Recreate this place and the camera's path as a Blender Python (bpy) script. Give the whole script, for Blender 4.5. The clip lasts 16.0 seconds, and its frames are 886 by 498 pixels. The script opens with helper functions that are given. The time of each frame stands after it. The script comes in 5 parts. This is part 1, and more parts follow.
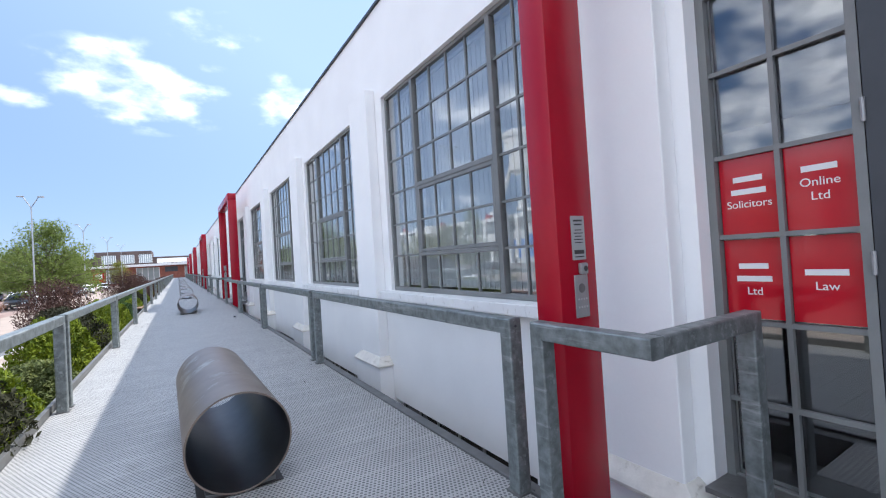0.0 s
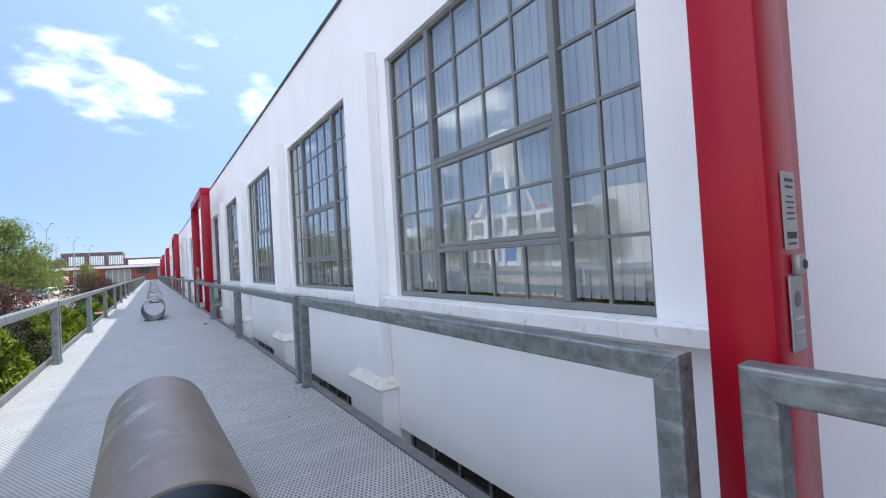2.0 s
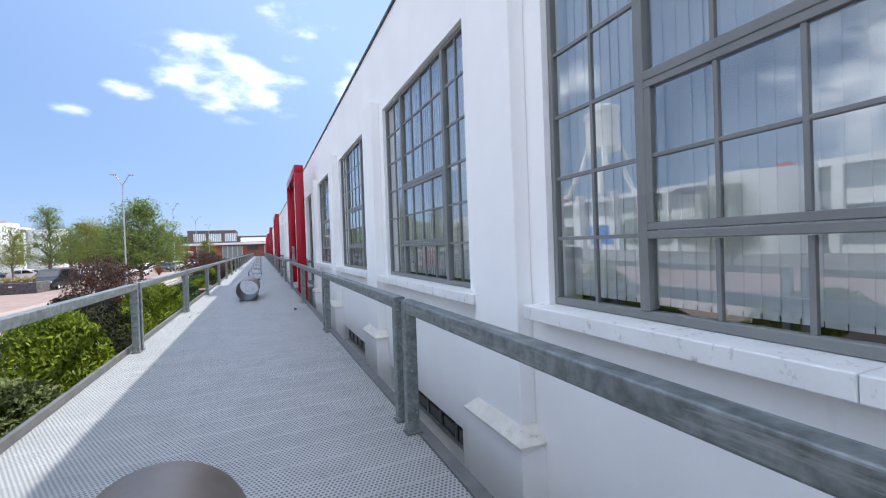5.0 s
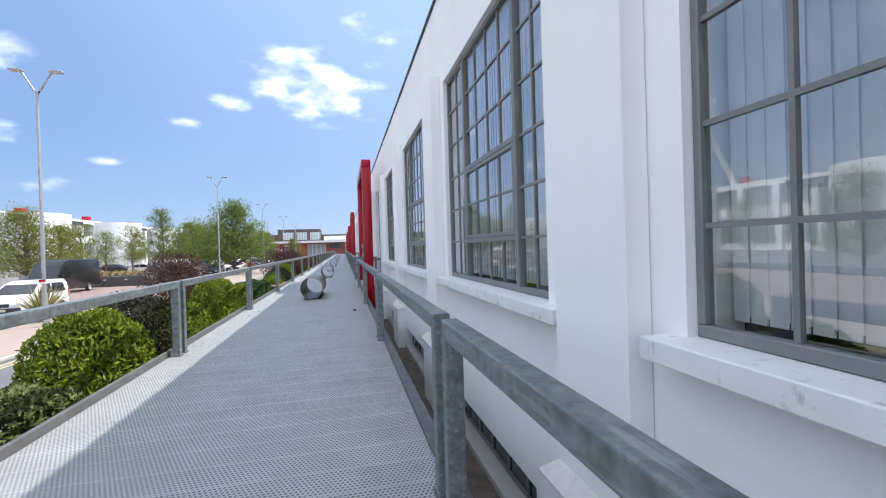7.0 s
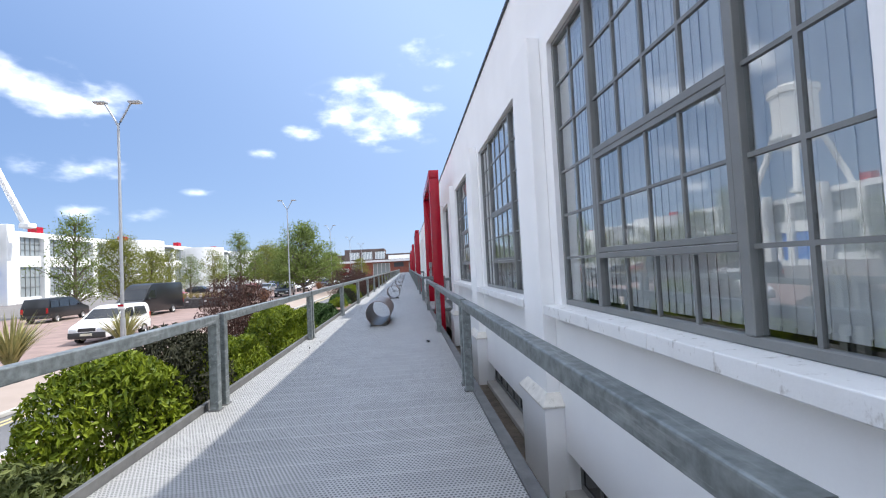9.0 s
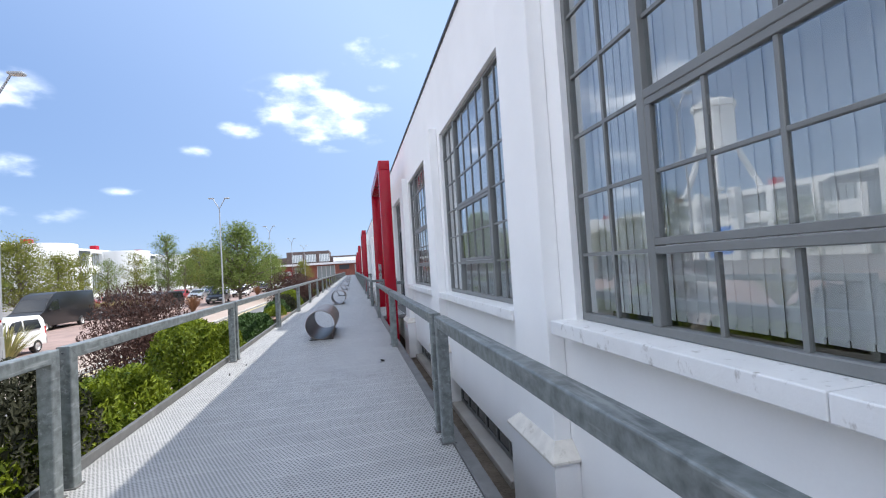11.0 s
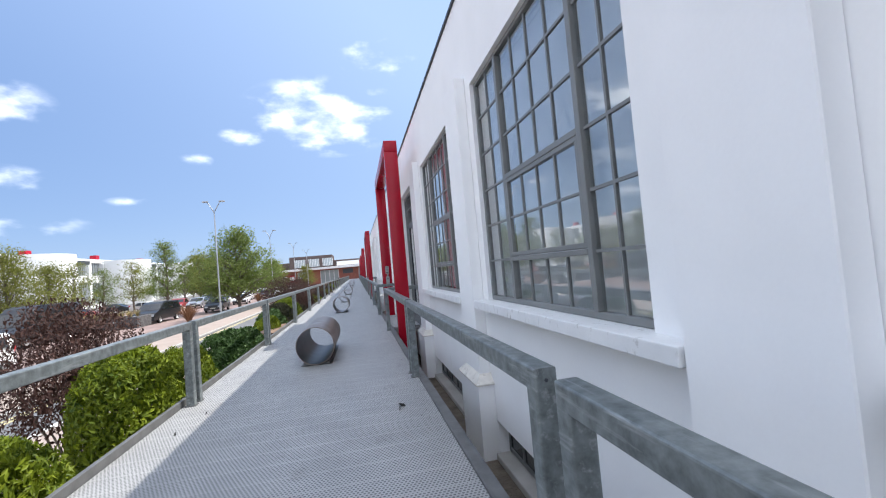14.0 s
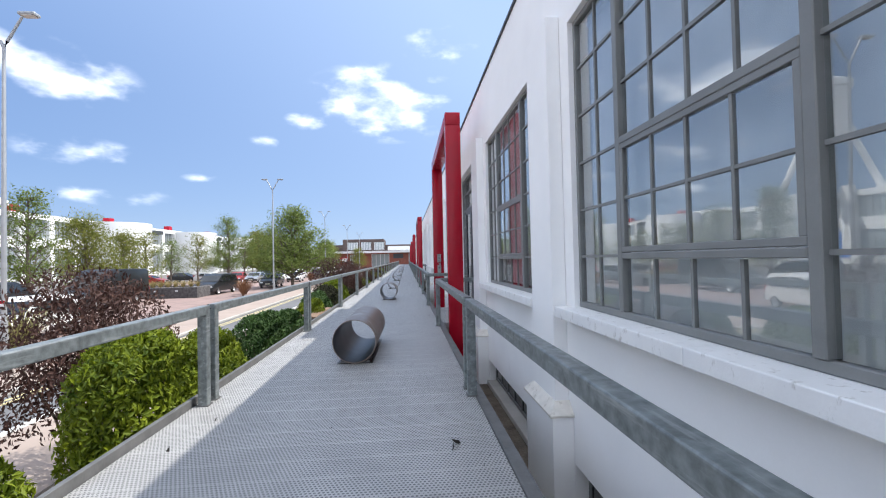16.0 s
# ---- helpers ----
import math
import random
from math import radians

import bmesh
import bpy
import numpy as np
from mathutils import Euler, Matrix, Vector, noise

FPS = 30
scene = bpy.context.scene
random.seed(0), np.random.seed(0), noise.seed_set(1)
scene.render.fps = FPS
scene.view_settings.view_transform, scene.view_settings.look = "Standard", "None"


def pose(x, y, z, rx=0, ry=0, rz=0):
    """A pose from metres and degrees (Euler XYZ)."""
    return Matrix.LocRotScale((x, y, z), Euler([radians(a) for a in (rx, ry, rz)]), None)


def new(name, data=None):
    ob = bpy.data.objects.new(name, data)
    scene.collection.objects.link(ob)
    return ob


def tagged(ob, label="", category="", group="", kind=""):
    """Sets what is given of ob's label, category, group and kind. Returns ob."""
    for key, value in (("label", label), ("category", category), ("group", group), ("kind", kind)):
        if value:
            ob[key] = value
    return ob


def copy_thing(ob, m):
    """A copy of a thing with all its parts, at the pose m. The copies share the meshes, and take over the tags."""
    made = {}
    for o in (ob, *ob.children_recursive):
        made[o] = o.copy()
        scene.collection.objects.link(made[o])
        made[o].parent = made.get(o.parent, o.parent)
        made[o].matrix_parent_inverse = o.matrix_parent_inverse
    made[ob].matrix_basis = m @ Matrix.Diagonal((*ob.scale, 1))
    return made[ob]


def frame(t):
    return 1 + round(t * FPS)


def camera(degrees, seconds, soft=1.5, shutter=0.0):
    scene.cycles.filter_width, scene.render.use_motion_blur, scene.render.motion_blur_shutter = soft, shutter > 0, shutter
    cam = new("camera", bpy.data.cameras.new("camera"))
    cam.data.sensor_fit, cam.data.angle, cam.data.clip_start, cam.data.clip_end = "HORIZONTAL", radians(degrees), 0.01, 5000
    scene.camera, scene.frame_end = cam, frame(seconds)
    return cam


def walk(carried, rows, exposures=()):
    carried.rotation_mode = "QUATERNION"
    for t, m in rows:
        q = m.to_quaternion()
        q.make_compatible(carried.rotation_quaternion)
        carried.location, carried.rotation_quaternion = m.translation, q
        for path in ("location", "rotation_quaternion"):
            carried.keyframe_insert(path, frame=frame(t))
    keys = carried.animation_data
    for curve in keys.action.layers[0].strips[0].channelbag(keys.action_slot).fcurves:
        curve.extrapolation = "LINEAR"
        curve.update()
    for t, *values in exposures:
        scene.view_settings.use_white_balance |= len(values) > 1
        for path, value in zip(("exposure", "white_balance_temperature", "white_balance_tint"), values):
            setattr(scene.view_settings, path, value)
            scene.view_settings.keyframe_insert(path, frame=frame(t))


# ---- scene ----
cam = camera(91.29, 16.0, soft=1.15)

PATH = [
    (0, pose(-1.500, -0.565, 1.518, 90.92, 3.55, -31.50)),
    (0.5, pose(-1.348, -0.244, 1.490, 90.93, 1.58, -37.06)),
    (1, pose(-1.299, 0.112, 1.502, 91.52, 1.66, -36.04)),
    (1.5, pose(-1.295, 0.452, 1.505, 91.49, 2.46, -34.82)),
    (2, pose(-1.242, 0.741, 1.484, 91.10, 3.36, -33.96)),
    (2.5, pose(-1.182, 1.097, 1.496, 91.04, 4.27, -32.33)),
    (3, pose(-1.186, 1.516, 1.531, 90.66, 4.95, -29.89)),
    (3.5, pose(-1.139, 1.897, 1.545, 90.22, 5.03, -28.07)),
    (4, pose(-1.051, 2.223, 1.556, 89.88, 4.27, -26.80)),
    (6.5, pose(-0.374, 3.505, 1.511, 88.90, 0.86, -15.28)),
    (7, pose(-0.266, 3.878, 1.502, 89.60, 1.73, -12.97)),
    (7.5, pose(-0.300, 4.322, 1.508, 90.33, 2.39, -10.67)),
    (8, pose(-0.332, 4.778, 1.495, 90.85, 3.29, -8.30)),
    (8.5, pose(-0.335, 5.240, 1.501, 91.42, 3.35, -5.88)),
    (9, pose(-0.407, 5.656, 1.542, 92.20, 2.93, -4.79)),
    (9.5, pose(-0.485, 6.049, 1.564, 92.72, 3.12, -5.72)),
    (10, pose(-0.449, 6.423, 1.576, 92.79, 3.20, -7.57)),
    (12.5, pose(-0.448, 8.391, 1.524, 90.65, 4.15, -15.47)),
    (13, pose(-0.393, 8.785, 1.550, 91.34, 4.77, -14.00)),
    (13.5, pose(-0.431, 9.179, 1.559, 91.99, 5.06, -12.57)),
    (14, pose(-0.430, 9.543, 1.550, 92.23, 5.05, -11.34)),
    (14.5, pose(-0.431, 9.924, 1.562, 92.18, 4.30, -10.02)),
    (15, pose(-0.522, 10.308, 1.563, 91.70, 3.64, -8.17)),
    (15.5, pose(-0.488, 10.593, 1.566, 91.13, 2.33, -6.11)),
    (16, pose(-0.430, 10.873, 1.569, 91.26, 1.24, -4.84)),
]
walk(cam, PATH, [(0.0, 2.02, 6050, 10), (3.0, 1.98, 6000, 9), (4.0, 1.93, 6000, 9), (8.0, 1.84, 6200, 10), (10.0, 1.90, 6200, 10), (16.0, 1.85, 6250, 10)])

# ---- light ----
SUN_DIR = Vector((3.53, 0.62, 5.45)).normalized()      # towards the sun
sun_elev = math.asin(SUN_DIR.z)
sun_azim = math.atan2(SUN_DIR.x, SUN_DIR.y)
sun = new("sun", bpy.data.lights.new("sun", "SUN"))
sun.data.energy, sun.data.angle, sun.data.color = 1.75, radians(0.6), (1.0, 0.95, 0.87)
sun.rotation_euler = (-SUN_DIR).to_track_quat("-Z", "Y").to_euler()

world = bpy.data.worlds.new("sky")
scene.world = world
world.use_nodes = True
wn, wl = world.node_tree.nodes, world.node_tree.links
for n in list(wn):
    wn.remove(n)


def wnode(kind, **kw):
    n = wn.new(kind)
    for k, v in kw.items():
        n.inputs[int(k[1:])].default_value = v
    return n


def wmath(op, a, b=None, c=None):
    n = wn.new("ShaderNodeMath")
    n.operation = op
    for i, v in enumerate((a, b, c)):
        if v is None:
            continue
        if isinstance(v, (int, float)):
            n.inputs[i].default_value = v
        else:
            wl.new(v, n.inputs[i])
    return n.outputs[0]


sky = wn.new("ShaderNodeTexSky")
sky.sky_type, sky.sun_disc = "NISHITA", False
sky.sun_elevation, sky.sun_rotation = sun_elev, sun_azim
sky.air_density, sky.dust_density, sky.ozone_density = 1.0, 0.2, 1.2
coord = wn.new("ShaderNodeTexCoord")
split = wn.new("ShaderNodeSeparateXYZ")
wl.new(coord.outputs["Generated"], split.inputs[0])
azim = wmath("MULTIPLY", wmath("ARCTAN2", split.outputs[0], split.outputs[1]), 57.29578)
elev = wmath("MULTIPLY", wmath("ARCSINE", split.outputs[2]), 57.29578)
cloud_noise = wn.new("ShaderNodeTexNoise")
cloud_noise.inputs["Scale"].default_value, cloud_noise.inputs["Detail"].default_value = 12.0, 6.0
cloud_noise.inputs["Roughness"].default_value = 0.5
stretch = wn.new("ShaderNodeVectorMath")
stretch.operation = "MULTIPLY"
stretch.inputs[1].default_value = (1, 1, 2.0)
wl.new(coord.outputs["Generated"], stretch.inputs[0])
wl.new(stretch.outputs[0], cloud_noise.inputs["Vector"])
# small fair-weather clouds: azimuth right of the walkway, elevation, half width, half height, density
CLOUDS = ((-2.5, 19.8, 9.0, 4.0, 1.0), (5.0, 26.5, 4.5, 2.0, 0.7), (-12.2, 17.3, 2.6, 1.0, 0.9), (14.0, 19.0, 6.0, 3.5, 0.8),
          (-38.5, 18.6, 7.5, 2.8, 1.0), (-35.2, 11.6, 5.0, 1.3, 0.6), (-33.0, 7.2, 5.0, 1.1, 0.5), (-17.0, 14.6, 2.0, 0.6, 0.36),
          (-24.0, 9.8, 2.0, 0.5, 0.34))
cover = None
for az, el, wide, high, dense in CLOUDS:
    dx = wmath("DIVIDE", wmath("SUBTRACT", azim, az), wide)
    dy = wmath("DIVIDE", wmath("SUBTRACT", elev, el), high)
    d = wmath("SQRT", wmath("ADD", wmath("MULTIPLY", dx, dx), wmath("MULTIPLY", dy, dy)))
    c = wmath("MULTIPLY", wmath("MAXIMUM", wmath("SUBTRACT", 1.25, d), 0.0), dense)
    cover = c if cover is None else wmath("MAXIMUM", cover, c)
# unseen broken cumulus added all round and overhead, out of view, to lighten walls
field = wn.new("ShaderNodeTexNoise")
field.inputs["Scale"].default_value, field.inputs["Detail"].default_value = 3.4, 2.0
wl.new(stretch.outputs[0], field.inputs["Vector"])
aside = wn.new("ShaderNodeMapRange")
aside.interpolation_type = "SMOOTHSTEP"
aside.inputs["From Min"].default_value, aside.inputs["From Max"].default_value = 46.0, 64.0
wl.new(wmath("ABSOLUTE", wmath("ADD", azim, 8.0)), aside.inputs["Value"])
above = wn.new("ShaderNodeMapRange")
above.interpolation_type = "SMOOTHSTEP"
above.inputs["From Min"].default_value, above.inputs["From Max"].default_value = 36.0, 50.0
wl.new(elev, above.inputs["Value"])
broken = wmath("MULTIPLY", wmath("MAXIMUM", wmath("SUBTRACT", field.outputs["Fac"], 0.31), 0.0), 9.0)
cover = wmath("MAXIMUM", cover, wmath("MULTIPLY", wmath("MINIMUM", broken, 1.25), wmath("MAXIMUM", aside.outputs[0], above.outputs[0])))
grain = wmath("MULTIPLY", wmath("SUBTRACT", cloud_noise.outputs["Fac"], 0.47), 3.6)
shape = wmath("ADD", wmath("MULTIPLY", cover, 0.9), grain)
edge = wn.new("ShaderNodeMapRange")
edge.interpolation_type = "SMOOTHSTEP"
edge.inputs["From Min"].default_value, edge.inputs["From Max"].default_value = 0.25, 2.1
wl.new(shape, edge.inputs["Value"])
amount = wmath("MULTIPLY", edge.outputs[0], wmath("MINIMUM", wmath("MULTIPLY", cover, 4.0), 1.0))
mix = wn.new("ShaderNodeMix")
mix.data_type = "RGBA"
wl.new(amount, mix.inputs["Factor"])
even = wn.new("ShaderNodeMix")
even.data_type = "RGBA"
even.inputs["Factor"].default_value = 0.92
wl.new(sky.outputs[0], even.inputs["A"])
# clear air: deep blue away from the sun, paler towards it and towards the horizon
towards = wn.new("ShaderNodeVectorMath")
towards.operation = "DOT_PRODUCT"
wl.new(coord.outputs["Generated"], towards.inputs[0])
towards.inputs[1].default_value = SUN_DIR
glow = wnode("ShaderNodeMapRange")
glow.inputs["From Min"].default_value, glow.inputs["From Max"].default_value = -0.20, 0.55
wl.new(towards.outputs["Value"], glow.inputs["Value"])
clear = wn.new("ShaderNodeMix")
clear.data_type = "RGBA"
wl.new(glow.outputs[0], clear.inputs["Factor"])
clear.inputs["A"].default_value, clear.inputs["B"].default_value = (0.22, 0.46, 1.02, 1), (1.02, 1.34, 1.95, 1)
low = wnode("ShaderNodeMapRange")
low.inputs["From Min"].default_value, low.inputs["From Max"].default_value = 22.0, 0.0
low.inputs["To Min"].default_value, low.inputs["To Max"].default_value = 0.0, 0.75
wl.new(elev, low.inputs["Value"])
air = wn.new("ShaderNodeMix")
air.data_type = "RGBA"
wl.new(low.outputs[0], air.inputs["Factor"])
wl.new(clear.outputs["Result"], air.inputs["A"])
air.inputs["B"].default_value = (0.72, 0.99, 1.52, 1)
wl.new(air.outputs["Result"], even.inputs["B"])
wl.new(even.outputs["Result"], mix.inputs["A"])
# cloud bodies: bright tops, greyer folds
fold = wn.new("ShaderNodeTexNoise")
fold.inputs["Scale"].default_value, fold.inputs["Detail"].default_value = 22.0, 6.0
wl.new(stretch.outputs[0], fold.inputs["Vector"])
puff = wn.new("ShaderNodeMapRange")
puff.inputs["From Min"].default_value, puff.inputs["From Max"].default_value = 0.36, 0.60
wl.new(fold.outputs["Fac"], puff.inputs["Value"])
white = wn.new("ShaderNodeMix")
white.data_type = "RGBA"
wl.new(puff.outputs[0], white.inputs["Factor"])
white.inputs["A"].default_value, white.inputs["B"].default_value = (3.2, 3.3, 3.6, 1), (5.6, 5.6, 5.7, 1)
wl.new(white.outputs["Result"], mix.inputs["B"])
backg = wn.new("ShaderNodeBackground")
backg.inputs["Strength"].default_value = 0.14
wl.new(mix.outputs["Result"], backg.inputs["Color"])
wout = wn.new("ShaderNodeOutputWorld")
wl.new(backg.outputs[0], wout.inputs["Surface"])


# ---- materials ----
def mat(name, base, rough=0.6, metal=0.0, var=0.12, scale=6.0, fine=60.0, bump=0.15, dist=0.004, spec=0.5, dark=None, stain=None, rand=0.0, coat=0.0):
    """Procedural surface: two scales of colour variation, fine relief, optional stains and per-object variation."""
    m = bpy.data.materials.new(name)
    m.use_nodes = True
    n, l = m.node_tree.nodes, m.node_tree.links
    b = n["Principled BSDF"]
    b.inputs["Roughness"].default_value, b.inputs["Metallic"].default_value = rough, metal
    b.inputs["Specular IOR Level"].default_value = spec
    b.inputs["Coat Weight"].default_value = coat
    tc = n.new("ShaderNodeTexCoord")
    geo = n.new("ShaderNodeNewGeometry")
    big, small = n.new("ShaderNodeTexNoise"), n.new("ShaderNodeTexNoise")
    for t, s in ((big, scale), (small, fine)):
        t.inputs["Scale"].default_value, t.inputs["Detail"].default_value = s, 4
        l.new(geo.outputs["Position"], t.inputs["Vector"])
    ramp = n.new("ShaderNodeMix")
    ramp.data_type = "RGBA"
    lo = dark or tuple(c * (1 - var) for c in base)
    hi = tuple(min(1, c * (1 + var)) for c in base)
    ramp.inputs["A"].default_value, ramp.inputs["B"].default_value = (*lo, 1), (*hi, 1)
    add = n.new("ShaderNodeMath")
    add.operation = "MULTIPLY_ADD"
    l.new(small.outputs["Fac"], add.inputs[0])
    add.inputs[1].default_value = 0.5
    shift = n.new("ShaderNodeMapRange")
    shift.inputs["From Min"].default_value, shift.inputs["From Max"].default_value = 0.3, 0.7
    shift.inputs["To Min"].default_value, shift.inputs["To Max"].default_value = -0.2, 0.7
    l.new(big.outputs["Fac"], shift.inputs["Value"])
    l.new(shift.outputs[0], add.inputs[2])
    fac = add.outputs[0]
    if rand:
        info = n.new("ShaderNodeObjectInfo")
        ra = n.new("ShaderNodeMath")
        ra.operation = "MULTIPLY_ADD"
        l.new(info.outputs["Random"], ra.inputs[0])
        ra.inputs[1].default_value = rand
        l.new(fac, ra.inputs[2])
        fac = ra.outputs[0]
    ramp.clamp_factor = True
    l.new(fac, ramp.inputs["Factor"])
    col = ramp.outputs["Result"]
    if stain:
        st = n.new("ShaderNodeTexNoise")
        st.inputs["Scale"].default_value, st.inputs["Detail"].default_value = stain[1], 6
        st.inputs["Roughness"].default_value = 0.65
        if len(stain) > 3:
            sc = n.new("ShaderNodeVectorMath")
            sc.operation = "MULTIPLY"
            sc.inputs[1].default_value = stain[3]
            l.new(geo.outputs["Position"], sc.inputs[0])
            l.new(sc.outputs[0], st.inputs["Vector"])
        else:
            l.new(geo.outputs["Position"], st.inputs["Vector"])
        mr = n.new("ShaderNodeMapRange")
        mr.inputs["From Min"].default_value, mr.inputs["From Max"].default_value = stain[2], stain[2] + 0.14
        mr.inputs["To Max"].default_value = 0.8
        l.new(st.outputs["Fac"], mr.inputs["Value"])
        sm = n.new("ShaderNodeMix")
        sm.data_type = "RGBA"
        l.new(mr.outputs[0], sm.inputs["Factor"])
        l.new(col, sm.inputs["A"])
        sm.inputs["B"].default_value = (*stain[0], 1)
        col = sm.outputs["Result"]
    l.new(col, b.inputs["Base Color"])
    if bump:
        bp = n.new("ShaderNodeBump")
        bp.inputs["Strength"].default_value, bp.inputs["Distance"].default_value = bump, dist
        l.new(small.outputs["Fac"], bp.inputs["Height"])
        l.new(bp.outputs[0], b.inputs["Normal"])
    return m


WHITE = mat("white_render", (0.87, 0.87, 0.865), 0.75, var=0.03, scale=1.3, fine=45, bump=0.18, dist=0.003, stain=((0.66, 0.65, 0.62), 1.6, 0.66, (1, 0.9, 0.25)))
SILLW = mat("white_sill_paint", (0.78, 0.78, 0.77), 0.6, var=0.05, scale=4, fine=70, bump=0.25, stain=((0.30, 0.27, 0.23), 11.0, 0.585, (1, 1.3, 0.7)))
CAPW = mat("weathered_white_cap", (0.66, 0.63, 0.57), 0.7, var=0.1, scale=9, fine=70, bump=0.3, stain=((0.33, 0.29, 0.22), 8.0, 0.58))
GREYF = mat("grey_window_paint", (0.185, 0.19, 0.186), 0.45, var=0.12, scale=3, fine=90, bump=0.06)
GALV = mat("galvanised_steel", (0.185, 0.205, 0.205), 0.46, 0.45, var=0.38, scale=16, fine=75, bump=0.16, stain=((0.37, 0.39, 0.39), 6.0, 0.55, (4.0, 0.35, 4.0)))
GALVD = mat("dull_galvanised_steel", (0.17, 0.17, 0.168), 0.6, 0.6, var=0.2, scale=5, fine=40, bump=0.1)
RED = mat("red_gloss_steel", (0.34, 0.005, 0.018), 0.26, var=0.08, scale=2, fine=30, bump=0.02, spec=0.3)
DOORD = mat("anthracite_door_paint", (0.035, 0.04, 0.048), 0.4, var=0.15, scale=3, fine=50, bump=0.04)
COPING = mat("dark_coping_metal", (0.06, 0.065, 0.075), 0.5, 0.4, var=0.1)
SOIL = mat("dry_soil_rubble", (0.13, 0.105, 0.08), 0.95, var=0.4, scale=4, fine=26, bump=0.9, dist=0.03, stain=((0.05, 0.06, 0.025), 5.0, 0.62))
ASPH = mat("asphalt_sunlit", (0.16, 0.148, 0.142), 0.9, var=0.14, scale=0.5, fine=80, bump=0.3, dist=0.006, stain=((0.12, 0.115, 0.11), 0.35, 0.6))
ROADM = mat("asphalt_road", (0.13, 0.13, 0.135), 0.88, var=0.14, scale=0.6, fine=80, bump=0.3, dist=0.006, stain=((0.085, 0.085, 0.085), 0.6, 0.6))
PINK = mat("pale_pink_paving", (0.31, 0.25, 0.212), 0.85, var=0.1, scale=0.8, fine=40, bump=0.2, stain=((0.37, 0.31, 0.272), 0.9, 0.6))
BRICKP = mat("red_block_paving", (0.25, 0.178, 0.157), 0.85, var=0.2, scale=1.2, fine=25, bump=0.3, dist=0.008)
KERB = mat("concrete_kerb", (0.40, 0.385, 0.36), 0.85, var=0.12, scale=2, fine=50)
YELLOW = mat("worn_yellow_line", (0.44, 0.37, 0.19), 0.8, var=0.15, scale=4, stain=((0.2, 0.19, 0.16), 9.0, 0.6))
WLINE = mat("worn_white_line", (0.6, 0.6, 0.58), 0.8, var=0.15, scale=4, stain=((0.2, 0.19, 0.18), 9.0, 0.6))
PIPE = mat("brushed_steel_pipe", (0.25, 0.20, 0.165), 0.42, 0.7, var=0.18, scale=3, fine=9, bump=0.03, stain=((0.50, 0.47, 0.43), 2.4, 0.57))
# Bore copy of the pipe steel: its inner shade is put into the colour.
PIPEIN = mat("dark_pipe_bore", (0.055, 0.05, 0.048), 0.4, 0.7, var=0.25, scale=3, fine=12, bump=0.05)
INROOM = mat("office_wall_paint", (0.35, 0.35, 0.35), 0.8, var=0.06)
# Unseen office floor: the dim interior's shade is put into its colour.
DIM_FLOOR = mat("dark_grey_carpet", (0.035, 0.037, 0.042), 0.95, var=0.2, scale=4, fine=120, bump=0.3)
BLIND = mat("pale_grey_blind", (0.86, 0.87, 0.88), 0.75, var=0.05, scale=3, fine=120, bump=0.05)


def deck_material():
    """Galvanised grip planking: rows of punched holes, brushed and dirty."""
    m = mat("perforated_steel_planking", (0.41, 0.405, 0.395), 0.55, 0.35, var=0.10, scale=2.2, fine=24, bump=0.05, stain=((0.31, 0.30, 0.28), 2.3, 0.60), rand=0.18)
    n, l = m.node_tree.nodes, m.node_tree.links
    b = n["Principled BSDF"]
    geo = n.new("ShaderNodeNewGeometry")
    sp = n.new("ShaderNodeSeparateXYZ")
    l.new(geo.outputs["Position"], sp.inputs[0])

    def mt(op, a, v=None, w=None):
        k = n.new("ShaderNodeMath")
        k.operation = op
        for i, q in enumerate((a, v, w)):
            if q is None:
                continue
            if isinstance(q, (int, float)):
                k.inputs[i].default_value = q
            else:
                l.new(q, k.inputs[i])
        return k.outputs[0]
    pitch = 0.03
    u, v = mt("DIVIDE", sp.outputs[0], pitch), mt("DIVIDE", sp.outputs[1], pitch)
    row = mt("FLOOR", v)
    u2 = mt("ADD", u, mt("MULTIPLY", mt("FLOORED_MODULO", row, 2.0), 0.5))
    fu, fv = mt("SUBTRACT", mt("FRACT", u2), 0.5), mt("SUBTRACT", mt("FRACT", v), 0.5)
    d = mt("SQRT", mt("ADD", mt("MULTIPLY", fu, fu), mt("MULTIPLY", fv, fv)))
    hole = n.new("ShaderNodeMapRange")
    hole.interpolation_type = "SMOOTHSTEP"
    hole.inputs["From Min"].default_value, hole.inputs["From Max"].default_value = 0.36, 0.28
    # every tenth row has smaller holes beside the folded edge
    solid = mt("LESS_THAN", mt("FLOORED_MODULO", row, 10.0), 0.5)
    l.new(mt("ADD", d, mt("MULTIPLY", solid, 0.10)), hole.inputs["Value"])
    old = b.inputs["Base Color"].links[0].from_socket
    mx = n.new("ShaderNodeMix")
    mx.data_type = "RGBA"
    l.new(hole.outputs[0], mx.inputs["Factor"])
    l.new(old, mx.inputs["A"])
    mx.inputs["B"].default_value = (0.11, 0.11, 0.11, 1)
    l.new(mx.outputs["Result"], b.inputs["Base Color"])
    inv = mt("SUBTRACT", 1.0, hole.outputs[0])
    l.new(mt("MULTIPLY", inv, 0.35), b.inputs["Metallic"])
    bp = n.new("ShaderNodeBump")
    bp.inputs["Strength"].default_value, bp.inputs["Distance"].default_value = 0.5, 0.004
    l.new(inv, bp.inputs["Height"])
    l.new(bp.outputs[0], b.inputs["Normal"])
    return m


DECK = deck_material()


